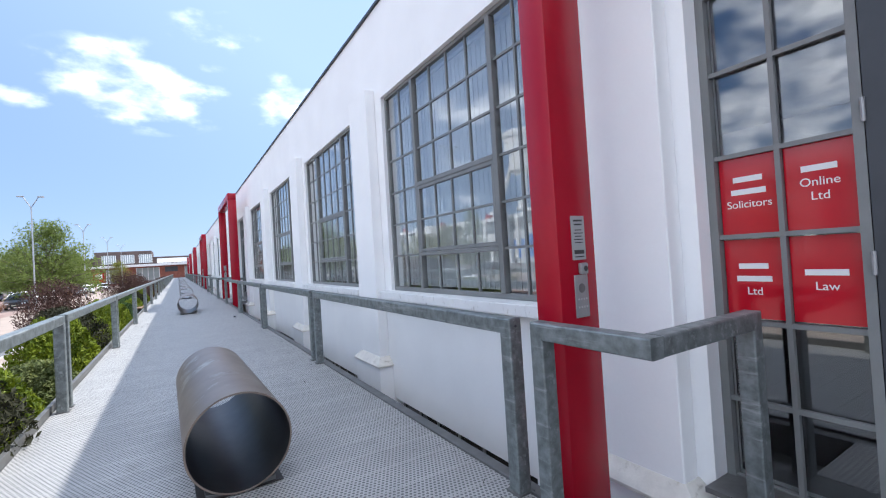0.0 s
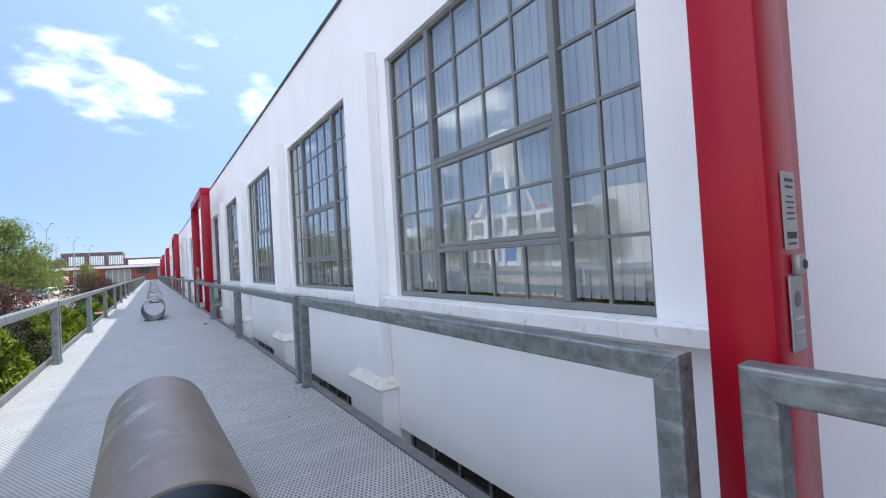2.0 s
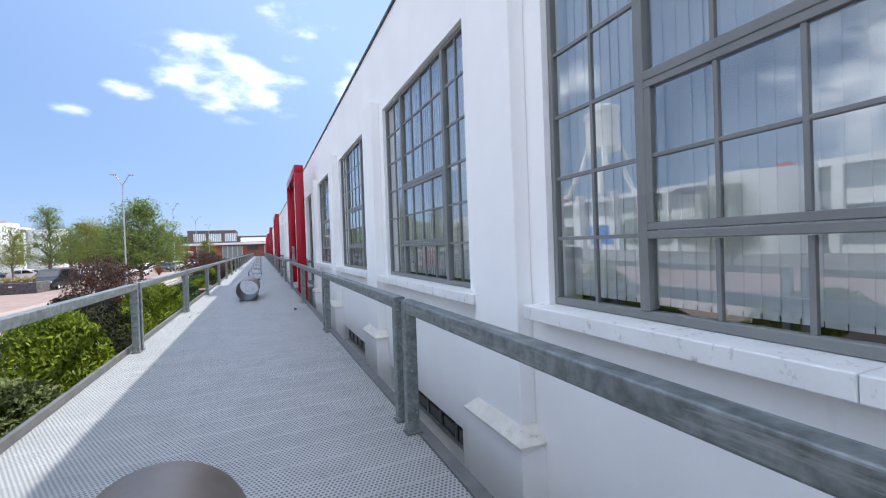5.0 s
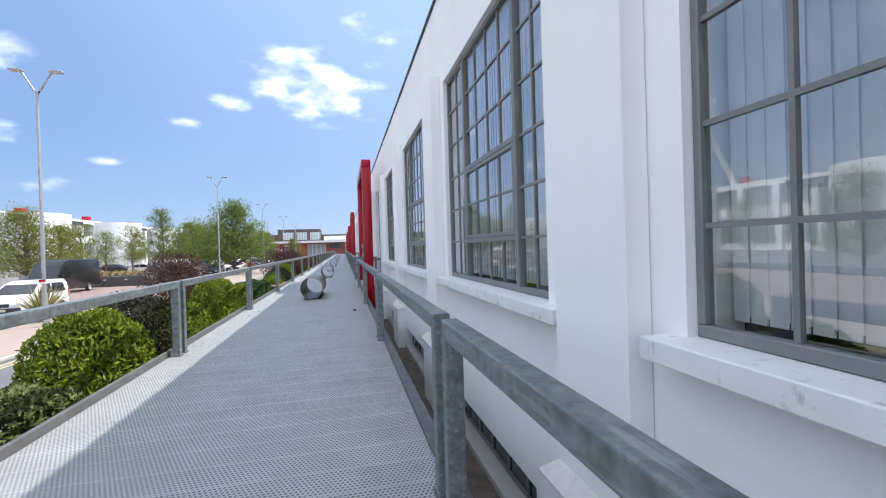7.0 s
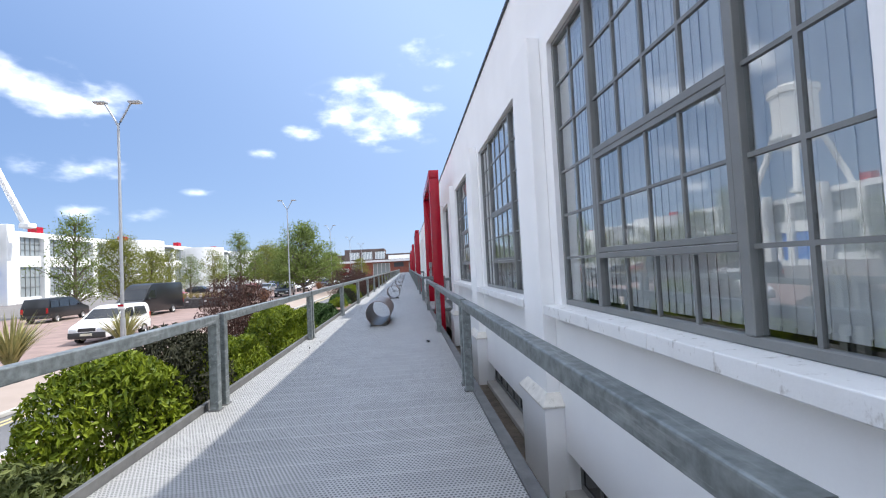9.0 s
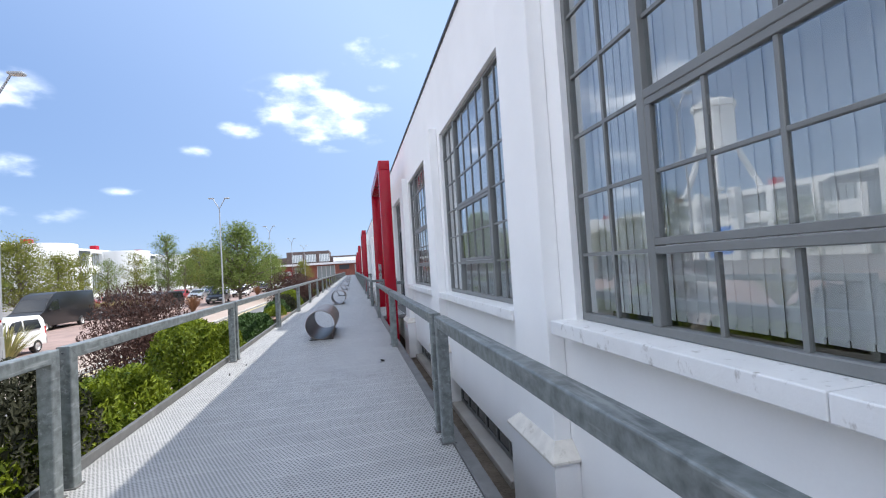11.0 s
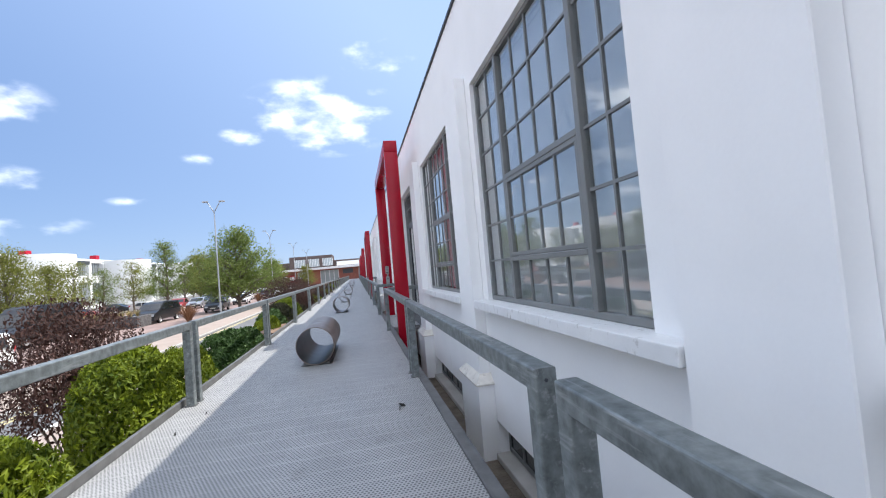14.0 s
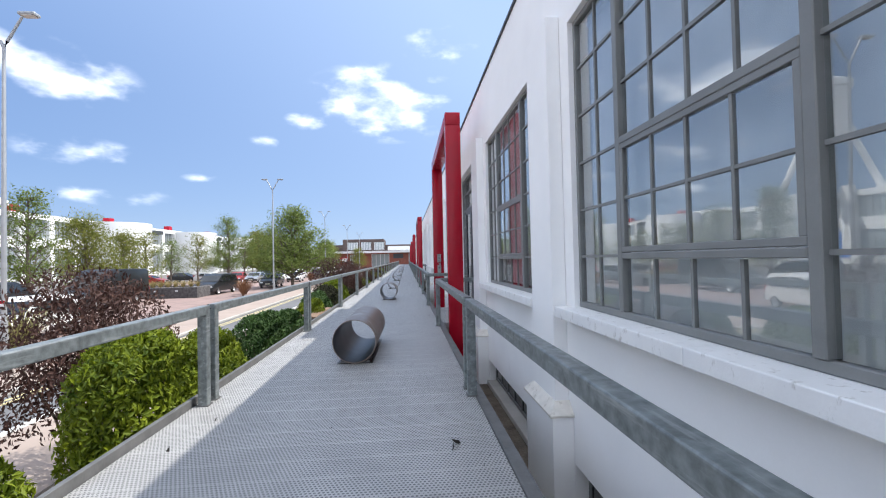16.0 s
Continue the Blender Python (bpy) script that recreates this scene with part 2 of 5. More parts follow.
def glass_material(name, tint, rough=0.0, trans=1.0):
    m = bpy.data.materials.new(name)
    m.use_nodes = True
    n, l = m.node_tree.nodes, m.node_tree.links
    b = n["Principled BSDF"]
    b.inputs["Base Color"].default_value = (*tint, 1)
    b.inputs["Roughness"].default_value = rough
    b.inputs["Transmission Weight"].default_value = trans
    b.inputs["IOR"].default_value = 1.95
    geo = n.new("ShaderNodeNewGeometry")
    no = n.new("ShaderNodeTexNoise")
    no.inputs["Scale"].default_value, no.inputs["Detail"].default_value = 2.3, 1
    l.new(geo.outputs["Position"], no.inputs["Vector"])
    bp = n.new("ShaderNodeBump")
    bp.inputs["Strength"].default_value, bp.inputs["Distance"].default_value = 0.03, 0.01
    l.new(no.outputs["Fac"], bp.inputs["Height"])
    l.new(bp.outputs[0], b.inputs["Normal"])
    return m


GLASS = glass_material("window_glass", (0.93, 0.97, 0.97))
CARGLASS = mat("tinted_car_glass", (0.012, 0.014, 0.016), 0.06, var=0.05, bump=0, spec=0.8)


# ---- mesh helpers ----
def box(bm, x0, x1, y0, y1, z0, z1):
    v = [bm.verts.new((x, y, z)) for x in (x0, x1) for y in (y0, y1) for z in (z0, z1)]
    for f in ((0, 1, 3, 2), (4, 6, 7, 5), (0, 4, 5, 1), (2, 3, 7, 6), (0, 2, 6, 4), (1, 5, 7, 3)):
        bm.faces.new([v[i] for i in f])
    return v


def boxes(*dims, bevel=0.0, seg=2):
    bm = bmesh.new()
    for d in dims:
        box(bm, *d)
    if bevel:
        bmesh.ops.bevel(bm, geom=bm.edges[:], offset=bevel, segments=seg, affect="EDGES", profile=0.5)
    return bm


def tube(bm, pts, radii, seg=10, cap=True):
    """A tapered tube along points."""
    rings = []
    for i, p in enumerate(pts):
        p = Vector(p)
        a = Vector(pts[max(i - 1, 0)])
        c = Vector(pts[min(i + 1, len(pts) - 1)])
        d = (c - a).normalized()
        ref = Vector((1, 0, 0)) if abs(d.z) > 0.9 else Vector((0, 0, 1))
        u = d.cross(ref).normalized()
        w = d.cross(u)
        rings.append([bm.verts.new(p + radii[i] * (math.cos(t) * u + math.sin(t) * w)) for t in (2 * math.pi * k / seg for k in range(seg))])
    for r, s in zip(rings, rings[1:]):
        for k in range(seg):
            bm.faces.new((r[k], r[(k + 1) % seg], s[(k + 1) % seg], s[k]))
    if cap:
        bm.faces.new(rings[0][::-1])
        bm.faces.new(rings[-1])
    return rings


def lathe(bm, prof, seg=32, centre=(0, 0)):
    """Turns a profile of (radius, z) round the z axis; closed loop of the profile."""
    rings = [[bm.verts.new((centre[0] + r * math.cos(2 * math.pi * k / seg), centre[1] + r * math.sin(2 * math.pi * k / seg), z)) for k in range(seg)] for r, z in prof]
    for r, s in zip(rings, rings[1:]):
        for k in range(seg):
            bm.faces.new((r[k], r[(k + 1) % seg], s[(k + 1) % seg], s[k]))
    return rings


def finish(bm, name, material, smooth=False):
    bmesh.ops.recalc_face_normals(bm, faces=bm.faces[:])
    me = bpy.data.meshes.new(name)
    bm.to_mesh(me)
    bm.free()
    for mm in (material if isinstance(material, (list, tuple)) else [material]):
        me.materials.append(mm)
    if smooth:
        me.polygons.foreach_set("use_smooth", [True] * len(me.polygons))
        me.set_sharp_from_angle(angle=radians(40))
    return me


def part(name, bm, material, parent, label="", smooth=False):
    me = bm if isinstance(bm, bpy.types.Mesh) else finish(bm, name, material, smooth)
    ob = new(name, me)
    if parent is not None:
        ob.parent = parent
    if label:
        tagged(ob, label)
    return ob


def thing(name, label, category, group="", kind="", at=None):
    ob = new(name)
    ob.empty_display_size = 0.2
    if at is not None:
        ob.matrix_basis = at
    return tagged(ob, label, category, group, kind)


def setting(name, bm, material, label, category="", smooth=False):
    return tagged(part(name, bm, material, None, "", smooth), label, category or name.split("_")[0], "", "structure")


# ---- plan ----
BAY, PERIOD = 4.838, 24.19
WALL, GLAZ, PIL = 1.33, 1.42, 1.17            # wall face, glazing plane, pilaster face
FAR0, WIN_W = 5.64, 3.40                      # far jamb of the first window, width
SILL_Z, HEAD_Z, ROOF = 1.03, 4.06, 5.50
DECK_L, DECK_R = -2.79, 0.32
RAIL_L, RAIL_R, RAIL_Z = -2.69, 0.29, 1.10
GROUND = -1.35
END_Y = 24.19 * 5 + 25.5
DOOR0 = (-2.73, 0.93)                         # entrance opening along the wall

windows = []
doors = []
for p in range(-1, 6):
    for k in range(4):
        f = FAR0 + p * PERIOD + k * BAY
        if -12 < f < END_Y:
            windows.append((f - WIN_W, f))
    d0 = (DOOR0[0] + p * PERIOD, DOOR0[1] + p * PERIOD)
    if -12 < d0[0] < END_Y - 5:
        doors.append(d0)
START_Y = -13.0

# ---- facade ----
bm = bmesh.new()
openings = sorted([(a, b, "w") for a, b in windows] + [(a, b, "d") for a, b in doors])
BASE_TOP, BASE_LOW = -0.66, -1.1               # head and sill of the basement openings
y = START_Y
for a, b, kind in openings:
    box(bm, WALL, WALL + 0.34, y, a, BASE_TOP, ROOF)
    box(bm, WALL, WALL + 0.34, a, b, HEAD_Z, ROOF)
    box(bm, WALL, WALL + 0.34, a, b, BASE_TOP, SILL_Z - 0.005 if kind == "w" else -0.03)
    y = b
box(bm, WALL, WALL + 0.34, y, END_Y, BASE_TOP, ROOF)
y = START_Y
for a, b in windows:
    box(bm, WALL, WALL + 0.34, y, a + 0.34, GROUND - 0.3, BASE_TOP)
    box(bm, WALL, WALL + 0.34, a + 0.34, b + 0.11, GROUND - 0.3, BASE_LOW)
    y = b + 0.11
box(bm, WALL, WALL + 0.34, y, END_Y, GROUND - 0.3, BASE_TOP)
setting("wall_east", bm, WHITE, "long white rendered factory wall with tall windows", "wall")

bm = bmesh.new()
box(bm, WALL + 0.34, 14.0, START_Y, START_Y + 0.3, GROUND - 0.3, ROOF - 0.3)
box(bm, WALL + 0.34, 14.0, END_Y - 0.3, END_Y, GROUND - 0.3, ROOF - 0.3)
box(bm, 14.0, 14.3, START_Y, END_Y, GROUND - 0.3, ROOF - 0.3)
setting("wall_back", bm, INROOM, "plain grey inner walls closing the offices", "wall")
bm = boxes((WALL + 0.345, 14.3, START_Y, END_Y, ROOF - 0.55, ROOF - 0.3))
setting("ceiling", bm, INROOM, "flat office ceiling under the roof", "ceiling")
bm = boxes((WALL + 0.345, 14.0, START_Y + 0.3, END_Y - 0.3, -0.2, -0.035))
setting("floor_office", bm, DIM_FLOOR, "dark carpeted office floor behind the windows", "floor")
bm = boxes((WALL - 0.035, WALL + 0.40, START_Y, END_Y, ROOF + 0.003, ROOF + 0.045))
setting("trim_coping", bm, COPING, "thin dark metal coping along the parapet", "trim")

# ---- pilasters with sloping caps ----
def pilaster(y0):
    t = thing("pilaster", "white rendered pilaster on a wider plinth with a weathered sloping cap", "pilaster", "pilasters along the facade", "structure", pose(WALL, y0, 0))
    d = WALL - PIL
    part("shaft", boxes((-d, -0.002, 0, 0.78, -0.12, 4.26), bevel=0.008, seg=1), WHITE, t)
    bm = boxes((-d - 0.075, -0.002, -0.12, 0.90, GROUND - 0.3, -0.135))
    part("plinth", bm, WHITE, t)
    bm = bmesh.new()
    v = box(bm, -d - 0.10, -0.002, -0.145, 0.925, -0.137, -0.02)
    for w in v:
        if w.co.z > -0.05:
            if w.co.x < -0.05:
                w.co.x = -d - 0.004
                w.co.z = -0.02
            w.co.y = -0.01 if w.co.y < 0.4 else 0.79
    for w in v:
        if w.co.z < -0.1:
            w.co.z = -0.137
    bm2 = boxes((-d - 0.10, -0.002, -0.145, 0.925, -0.16, -0.137))
    part("cap", bm, CAPW, t, "weathered white sloping cap")
    part("drip_edge", bm2, CAPW, t)
    return t


pil = pilaster(1.04)
for p in range(-1, 6):
    for k in range(5):
        yy = 1.04 + p * PERIOD + k * BAY + (0.02 if k == 4 else 0)
        if START_Y < yy < END_Y - 1 and not (p == 0 and k == 0):
            copy_thing(pil, pose(WALL, yy, 0))

# ---- windows ----
COLS = (0.0, 0.73, 2.49, WIN_W)
ROWS = (0.0, 0.53, 1.01, 1.50, 2.00, 2.51, HEAD_Z - SILL_Z)
HWIN = HEAD_Z - SILL_Z


def window_bars():
    """Heavy frame, then glazing bars; y runs from the near jamb, z from the sill; returns dims and panes."""
    heavy, bars, case, panes = [], [], [], []
    fx0, fx1 = -0.035, 0.035
    heavy += [(fx0, fx1, 0, WIN_W, 0, 0.06), (fx0, fx1, 0, WIN_W, HWIN - 0.05, HWIN), (fx0, fx1, 0, 0.045, 0.06, HWIN - 0.05), (fx0, fx1, WIN_W - 0.045, WIN_W, 0.06, HWIN - 0.05)]
    for c in COLS[1:3]:
        heavy.append((-0.048, 0.04, c - 0.036, c + 0.036, 0.06, HWIN - 0.05))
    heavy.append((-0.05, 0.035, COLS[1] + 0.036, COLS[2] - 0.036, ROWS[3] - 0.03, ROWS[3] + 0.03))
    heavy.append((-0.05, 0.035, COLS[1] + 0.036, COLS[2] - 0.036, ROWS[1] - 0.025, ROWS[1] + 0.025))
    for i, n in ((0, 2), (1, 4), (2, 2)):
        a = COLS[i] + (0.045 if i == 0 else 0.036)
        b = COLS[i + 1] - (0.045 if i == 2 else 0.036)
        if i == 1:
            groups = [(0, 1), (1, 3), (3, 6)]
        else:
            groups = [(0, 6)]
        for r0, r1 in groups:
            z0 = ROWS[r0] + (0.06 if r0 == 0 else 0.03)
            z1 = ROWS[r1] - (0.05 if r1 == 6 else 0.03)
            aa, bb, x0, x1 = a, b, -0.016, 0.016
            if i == 1 and r0 == 1:
                case += [(-0.045, 0.02, a, b, z0, z0 + 0.045), (-0.045, 0.02, a, b, z1 - 0.045, z1), (-0.045, 0.02, a, a + 0.045, z0 + 0.045, z1 - 0.045), (-0.045, 0.02, b - 0.045, b, z0 + 0.045, z1 - 0.045)]
                aa, bb, z0, z1, x0, x1 = a + 0.045, b - 0.045, z0 + 0.045, z1 - 0.045, -0.036, 0.0
            ys = [aa + (bb - aa) * k / n for k in range(n + 1)]
            zs = [z0] + [ROWS[r] for r in range(r0 + 1, r1)] + [z1]
            for yv in ys[1:-1]:
                (case if i == 1 and r0 == 1 else bars).append((x0, x1, yv - 0.013, yv + 0.013, z0, z1))
            for j, zv in enumerate(zs[1:-1]):
                for k in range(n):
                    (case if i == 1 and r0 == 1 else bars).append((x0, x1, ys[k] + (0.013 if k else 0), ys[k + 1] - (0.013 if k < n - 1 else 0), zv - 0.013, zv + 0.013))
            for j in range(len(zs) - 1):
                for k in range(n):
                    panes.append((0.5 * (ys[k] + ys[k + 1]), 0.5 * (zs[j] + zs[j + 1]), ys[k + 1] - ys[k], zs[j + 1] - zs[j], -0.02 if (i == 1 and r0 == 1) else 0.0))
    return heavy, bars, case, panes


heavy, bars, case, panes = window_bars()
frame_me = finish(boxes(*heavy, bevel=0.006, seg=1), "window_frame", GREYF)
bars_me = finish(boxes(*bars), "glazing_bars", GREYF)
case_me = finish(boxes(*case, bevel=0.004, seg=1), "casement", GREYF)
far_me = finish(boxes(*heavy, *bars, *case), "window_frame_far", GREYF)
pane_meshes = {}


def pane_mesh(w, h):
    key = (round(w, 3), round(h, 3))
    if key not in pane_meshes:
        pane_meshes[key] = finish(boxes((-0.003, 0.003, -w / 2 - 0.004, w / 2 + 0.004, -h / 2 - 0.004, h / 2 + 0.004)), "pane", GLASS)
    return pane_meshes[key]


rng = random.Random(4)
NEAR = [w for w in windows if 0 < w[0] < 20.5]
for i, (a, b) in enumerate(windows):
    near = (a, b) in NEAR
    t = thing("window_%d" % (i + 1), "tall grey steel window with many small panes", "window", "factory windows", "structure", pose(GLAZ, a, SILL_Z))
    if near:
        part("window_frame", frame_me, None, t)
        part("glazing_bars", bars_me, None, t)
        cs = part("casement", case_me, None, t)
        for yc, zc, w, h, dx in panes:
            g = part("pane", pane_mesh(w, h), None, cs if dx else t)
            g.location = (dx, yc, zc)
            g.rotation_euler = (0, radians(rng.uniform(-0.25, 0.25)), radians(rng.uniform(-0.25, 0.25)))
            g.visible_shadow = False
    else:
        part("window_frame", far_me, None, t)
        g = part("pane", boxes((-0.003, 0.003, 0.04, WIN_W - 0.04, 0.05, HWIN - 0.05)), GLASS, t)
        g.visible_shadow = False
    # sill
    bmS = boxes((1.15 - GLAZ, 0.05, -0.40, 1.35, -0.115, -0.002), (1.15 - GLAZ, 0.05, 1.354, WIN_W + 0.12, -0.115, -0.002), bevel=0.008, seg=2)
    part("window_sill", bmS, SILLW, t, "chipped white painted sill")

# basement windows under each window
BASE_W = WIN_W - 0.23
base_frame = finish(boxes((0, 0.05, 0, BASE_W, 0, 0.05), (0, 0.05, 0, BASE_W, 0.38, 0.43), *[(0, 0.05, BASE_W * k / 6 - 0.02 + (0.02 if k == 0 else -0.02 if k == 6 else 0), BASE_W * k / 6 + 0.02 + (0.02 if k == 0 else -0.02 if k == 6 else 0), 0.05, 0.38) for k in range(7)]), "base_frame", GREYF)
base_glass = finish(boxes((0.02, 0.026, 0.02, BASE_W - 0.02, 0.03, 0.40)), "base_pane", CARGLASS)
base_sill = finish(boxes((-0.20, 0.02, -0.02, BASE_W - 0.004, -0.10, -0.003), bevel=0.01, seg=1), "base_sill", KERB)
for i, (a, b) in enumerate(windows):
    t = thing("basement_window", "low dark basement window in a white reveal", "window", "basement windows", "structure", pose(WALL + 0.14, a + 0.34, -1.09))
    part("window_frame", base_frame, None, t)
    part("pane", base_glass, None, t)
    part("window_sill", base_sill, None, t)

# ---- ground and road ----
setting("ground", boxes((-3000, 3000, -3000, 3000, GROUND - 0.5, GROUND)), ASPH, "pale sunlit asphalt of the car park", "ground")
setting("pavement_near", boxes((-7.2, -3.2, -60, 170, GROUND + 0.002, GROUND + 0.1)), PINK, "pale pink paved footway beside the road", "pavement")
setting("kerb_near", boxes((-7.33, -7.204, -60, 170, GROUND + 0.002, GROUND + 0.11), bevel=0.02), KERB, "concrete kerb along the footway", "kerb")
setting("road", boxes((-9.5, -7.34, -60, 170, GROUND + 0.001, GROUND + 0.012)), ROADM, "grey asphalt service road", "road")
setting("kerb_far", boxes((-9.65, -9.53, -60, 170, GROUND + 0.002, GROUND + 0.11), bevel=0.02), KERB, "concrete kerb along the paved island", "kerb")
setting("pavement_island", boxes((-13.6, -9.654, -60, 170, GROUND + 0.002, GROUND + 0.1)), PINK, "pale pinkish paved strip with street lamps", "pavement")
setting("pavement_bays", boxes((-36, -13.604, -60, 170, GROUND + 0.001, GROUND + 0.02)), BRICKP, "red block paved parking bays", "pavement")
setting("road_marking_yellow", boxes((-9.30, -9.20, -60, 170, GROUND + 0.012, GROUND + 0.018), (-9.10, -9.00, -60, 170, GROUND + 0.012, GROUND + 0.018)), YELLOW, "worn double yellow lines along the kerb", "road marking")
bm = bmesh.new()
for k in range(-5, 28):
    box(bm, -7.62, -7.50, k * 6.0, k * 6.0 + 3.6, GROUND + 0.012, GROUND + 0.018)
setting("road_marking_white", bm, WLINE, "worn white edge dashes on the road", "road marking")
setting("ground_lightwell", boxes((DECK_R + 0.13, WALL - 0.002, START_Y, END_Y, GROUND + 0.004, GROUND + 0.16)), SOIL, "dry soil and rubble in the light well", "ground")
setting("ground_bed", boxes((-4.4, DECK_L - 0.06, START_Y, END_Y, GROUND + 0.004, GROUND + 0.25)), SOIL, "dark soil of the planting bed", "ground")

# ---- deck ----
setting("deck_frame", boxes((DECK_L, -2.66, START_Y, END_Y, -0.32, -0.03), (0.17, 0.30, START_Y, END_Y, -0.32, -0.03), (-1.3, -1.1, START_Y, END_Y, -0.32, -0.03)), GALVD, "galvanised steel beams under the walkway", "walkway")
setting("deck_kerb", boxes((DECK_L - 0.05, DECK_L - 0.004, START_Y, END_Y, -0.18, 0.085), bevel=0.003, seg=1), GALVD, "dull grey steel upstand along the planting bed", "kerb")
setting("deck_edge", boxes((DECK_R + 0.004, DECK_R + 0.02, START_Y, END_Y, -0.22, 0.012), (DECK_R + 0.024, DECK_R + 0.125, START_Y, END_Y, -0.20, -0.012), bevel=0.003, seg=1), GALVD, "grey steel edge channel of the walkway", "kerb")

# ---- railings ----
def mitred(axis, x0, x1, a0, a1, z0, z1, cut0=0.0, cut1=0.0):
    """Square tube along an axis with its long edges rounded; cut0 and cut1 slope the ends for a welded mitre."""
    bm = boxes((x0, x1, a0, a1, z0, z1))
    k = "xyz".index(axis)
    for v in bm.verts:
        if axis != "z":
            mid = 0.5 * ((x0 + x1) if axis == "x" else (a0 + a1))
            far = v.co[k] > mid
            v.co[k] += (-cut1 if far else cut0) * (z1 - v.co.z)
    long_edges = [e for e in bm.edges if abs((e.verts[0].co - e.verts[1].co).normalized()[k]) > 0.9]
    bmesh.ops.bevel(bm, geom=long_edges, offset=0.011, segments=3, affect="EDGES", profile=0.5)
    return bm


def rail_frame(length, square=False):
    """An inverted U of square tube: two posts mitred into a top rail; square: the near end butts another rail."""
    w, L, z = 0.05, length, RAIL_Z
    rail = mitred("y", -w, w, 0, L, z - 0.1, z, 0.0 if square else 1.0, 1.0)
    near = mitred("z", -w, w, 0.0, 0.1, 0.0, z)
    far = mitred("z", -w, w, L - 0.1, L, 0.0, z)
    for bm, edge in ((near, 0.0), (far, L)):
        for v in bm.verts:
            if v.co.z > 0.5:
                v.co.z = z - 0.0015 - abs(v.co.y - edge)
    return rail, near, far


rail_cache = {}


def railing(x, y0, y1, label="galvanised steel handrail frame of square tube", skip=()):
    t = thing("railing", label, "railing", "handrail frames along the walkway", "", pose(x, y0, 0))
    key = round(y1 - y0, 3)
    if key not in rail_cache:
        r, a, b = rail_frame(y1 - y0, 1 in skip)
        L = y1 - y0
        foot = boxes((-0.065, 0.065, -0.012, 0.112, 0.0, 0.012))
        foot2 = boxes((-0.065, 0.065, L - 0.112, L + 0.012, 0.0, 0.012))
        bolt = bmesh.new()
        tube(bolt, [(0.0, -0.004, RAIL_Z - 0.05), (0.0, 0.002, RAIL_Z - 0.05)], [0.008, 0.008], 8)
        rail_cache[key] = (finish(r, "top_rail", GALV), finish(a, "post", GALV), finish(b, "post", GALV), finish(foot, "foot_plate", GALVD), finish(foot2, "foot_plate", GALVD), finish(bolt, "bolt", COPING))
    for i, (n, me) in enumerate(zip(("top_rail", "post", "post", "foot_plate", "foot_plate", "bolt"), rail_cache[key])):
        if i not in skip:
            part(n, me, None, t)
    return t


def cross_rail(y, x0, x1):
    """A handrail frame across, from the walkway to the entrance."""
    t = thing("railing", "short galvanised handrail frame turning towards the entrance", "railing", "handrail frames at the entrances", "", pose(0, y, 0))
    part("top_rail", mitred("x", x0, x1, -0.05, 0.05, RAIL_Z - 0.10, RAIL_Z, 0.0, 1.0), GALV, t)
    post = mitred("z", x1 - 0.1, x1, -0.05, 0.05, 0, RAIL_Z)
    for v in post.verts:
        if v.co.z > 0.5:
            v.co.z = RAIL_Z - 0.0015 - (x1 - v.co.x)
    part("post", post, GALV, t)
    return t


GAP = 0.09
for k in range(-3, 30):
    y0, y1 = 1.18 + k * 4.95 + 0.06, 1.18 + (k + 1) * 4.95 - 0.06
    if START_Y < y0 and y1 < END_Y:
        railing(RAIL_L, y0, y1)
for p in range(-1, 6):
    o = p * PERIOD
    for k in range(4):
        y0, y1 = 1.45 + o + k * BAY + GAP, 1.45 + o + (k + 1) * BAY - GAP
        if START_Y < y0 and y1 < END_Y:
            railing(RAIL_R, y0, y1 if k < 3 else y1 + 0.35)
    if START_Y < o - 8 and o < END_Y - 5 or p == 0:
        railing(RAIL_R, 0.592 + o, 1.36 + o, "short galvanised handrail frame beside the entrance", (1, 3, 5))
        cross_rail(0.64 + o, RAIL_R + 0.0515, 1.28)
        cross_rail(21.27 + o - PERIOD, RAIL_R + 0.06, 1.28)

# ---- red portals and entrances ----
def portal(y0, y1):
    t = thing("portal_frame", "tall glossy red steel portal framing an entrance", "portal", "red portals along the facade", "", pose(0.50, y0, 0))
    L = y1 - y0
    part("post", boxes((0, 0.34, 0, 0.22, GROUND, 4.58), bevel=0.012), RED, t, smooth=True)
    part("post", boxes((0, 0.34, L - 0.22, L, GROUND, 4.58), bevel=0.012), RED, t, smooth=True)
    part("beam", boxes((0, 0.34, 0, L, 4.583, 4.87), bevel=0.012), RED, t, smooth=True)
    return t


por = portal(1.56 - 5.22, 1.56)
for p in range(1, 6):
    copy_thing(por, pose(0.50, 1.56 - 5.22 + p * PERIOD, 0))

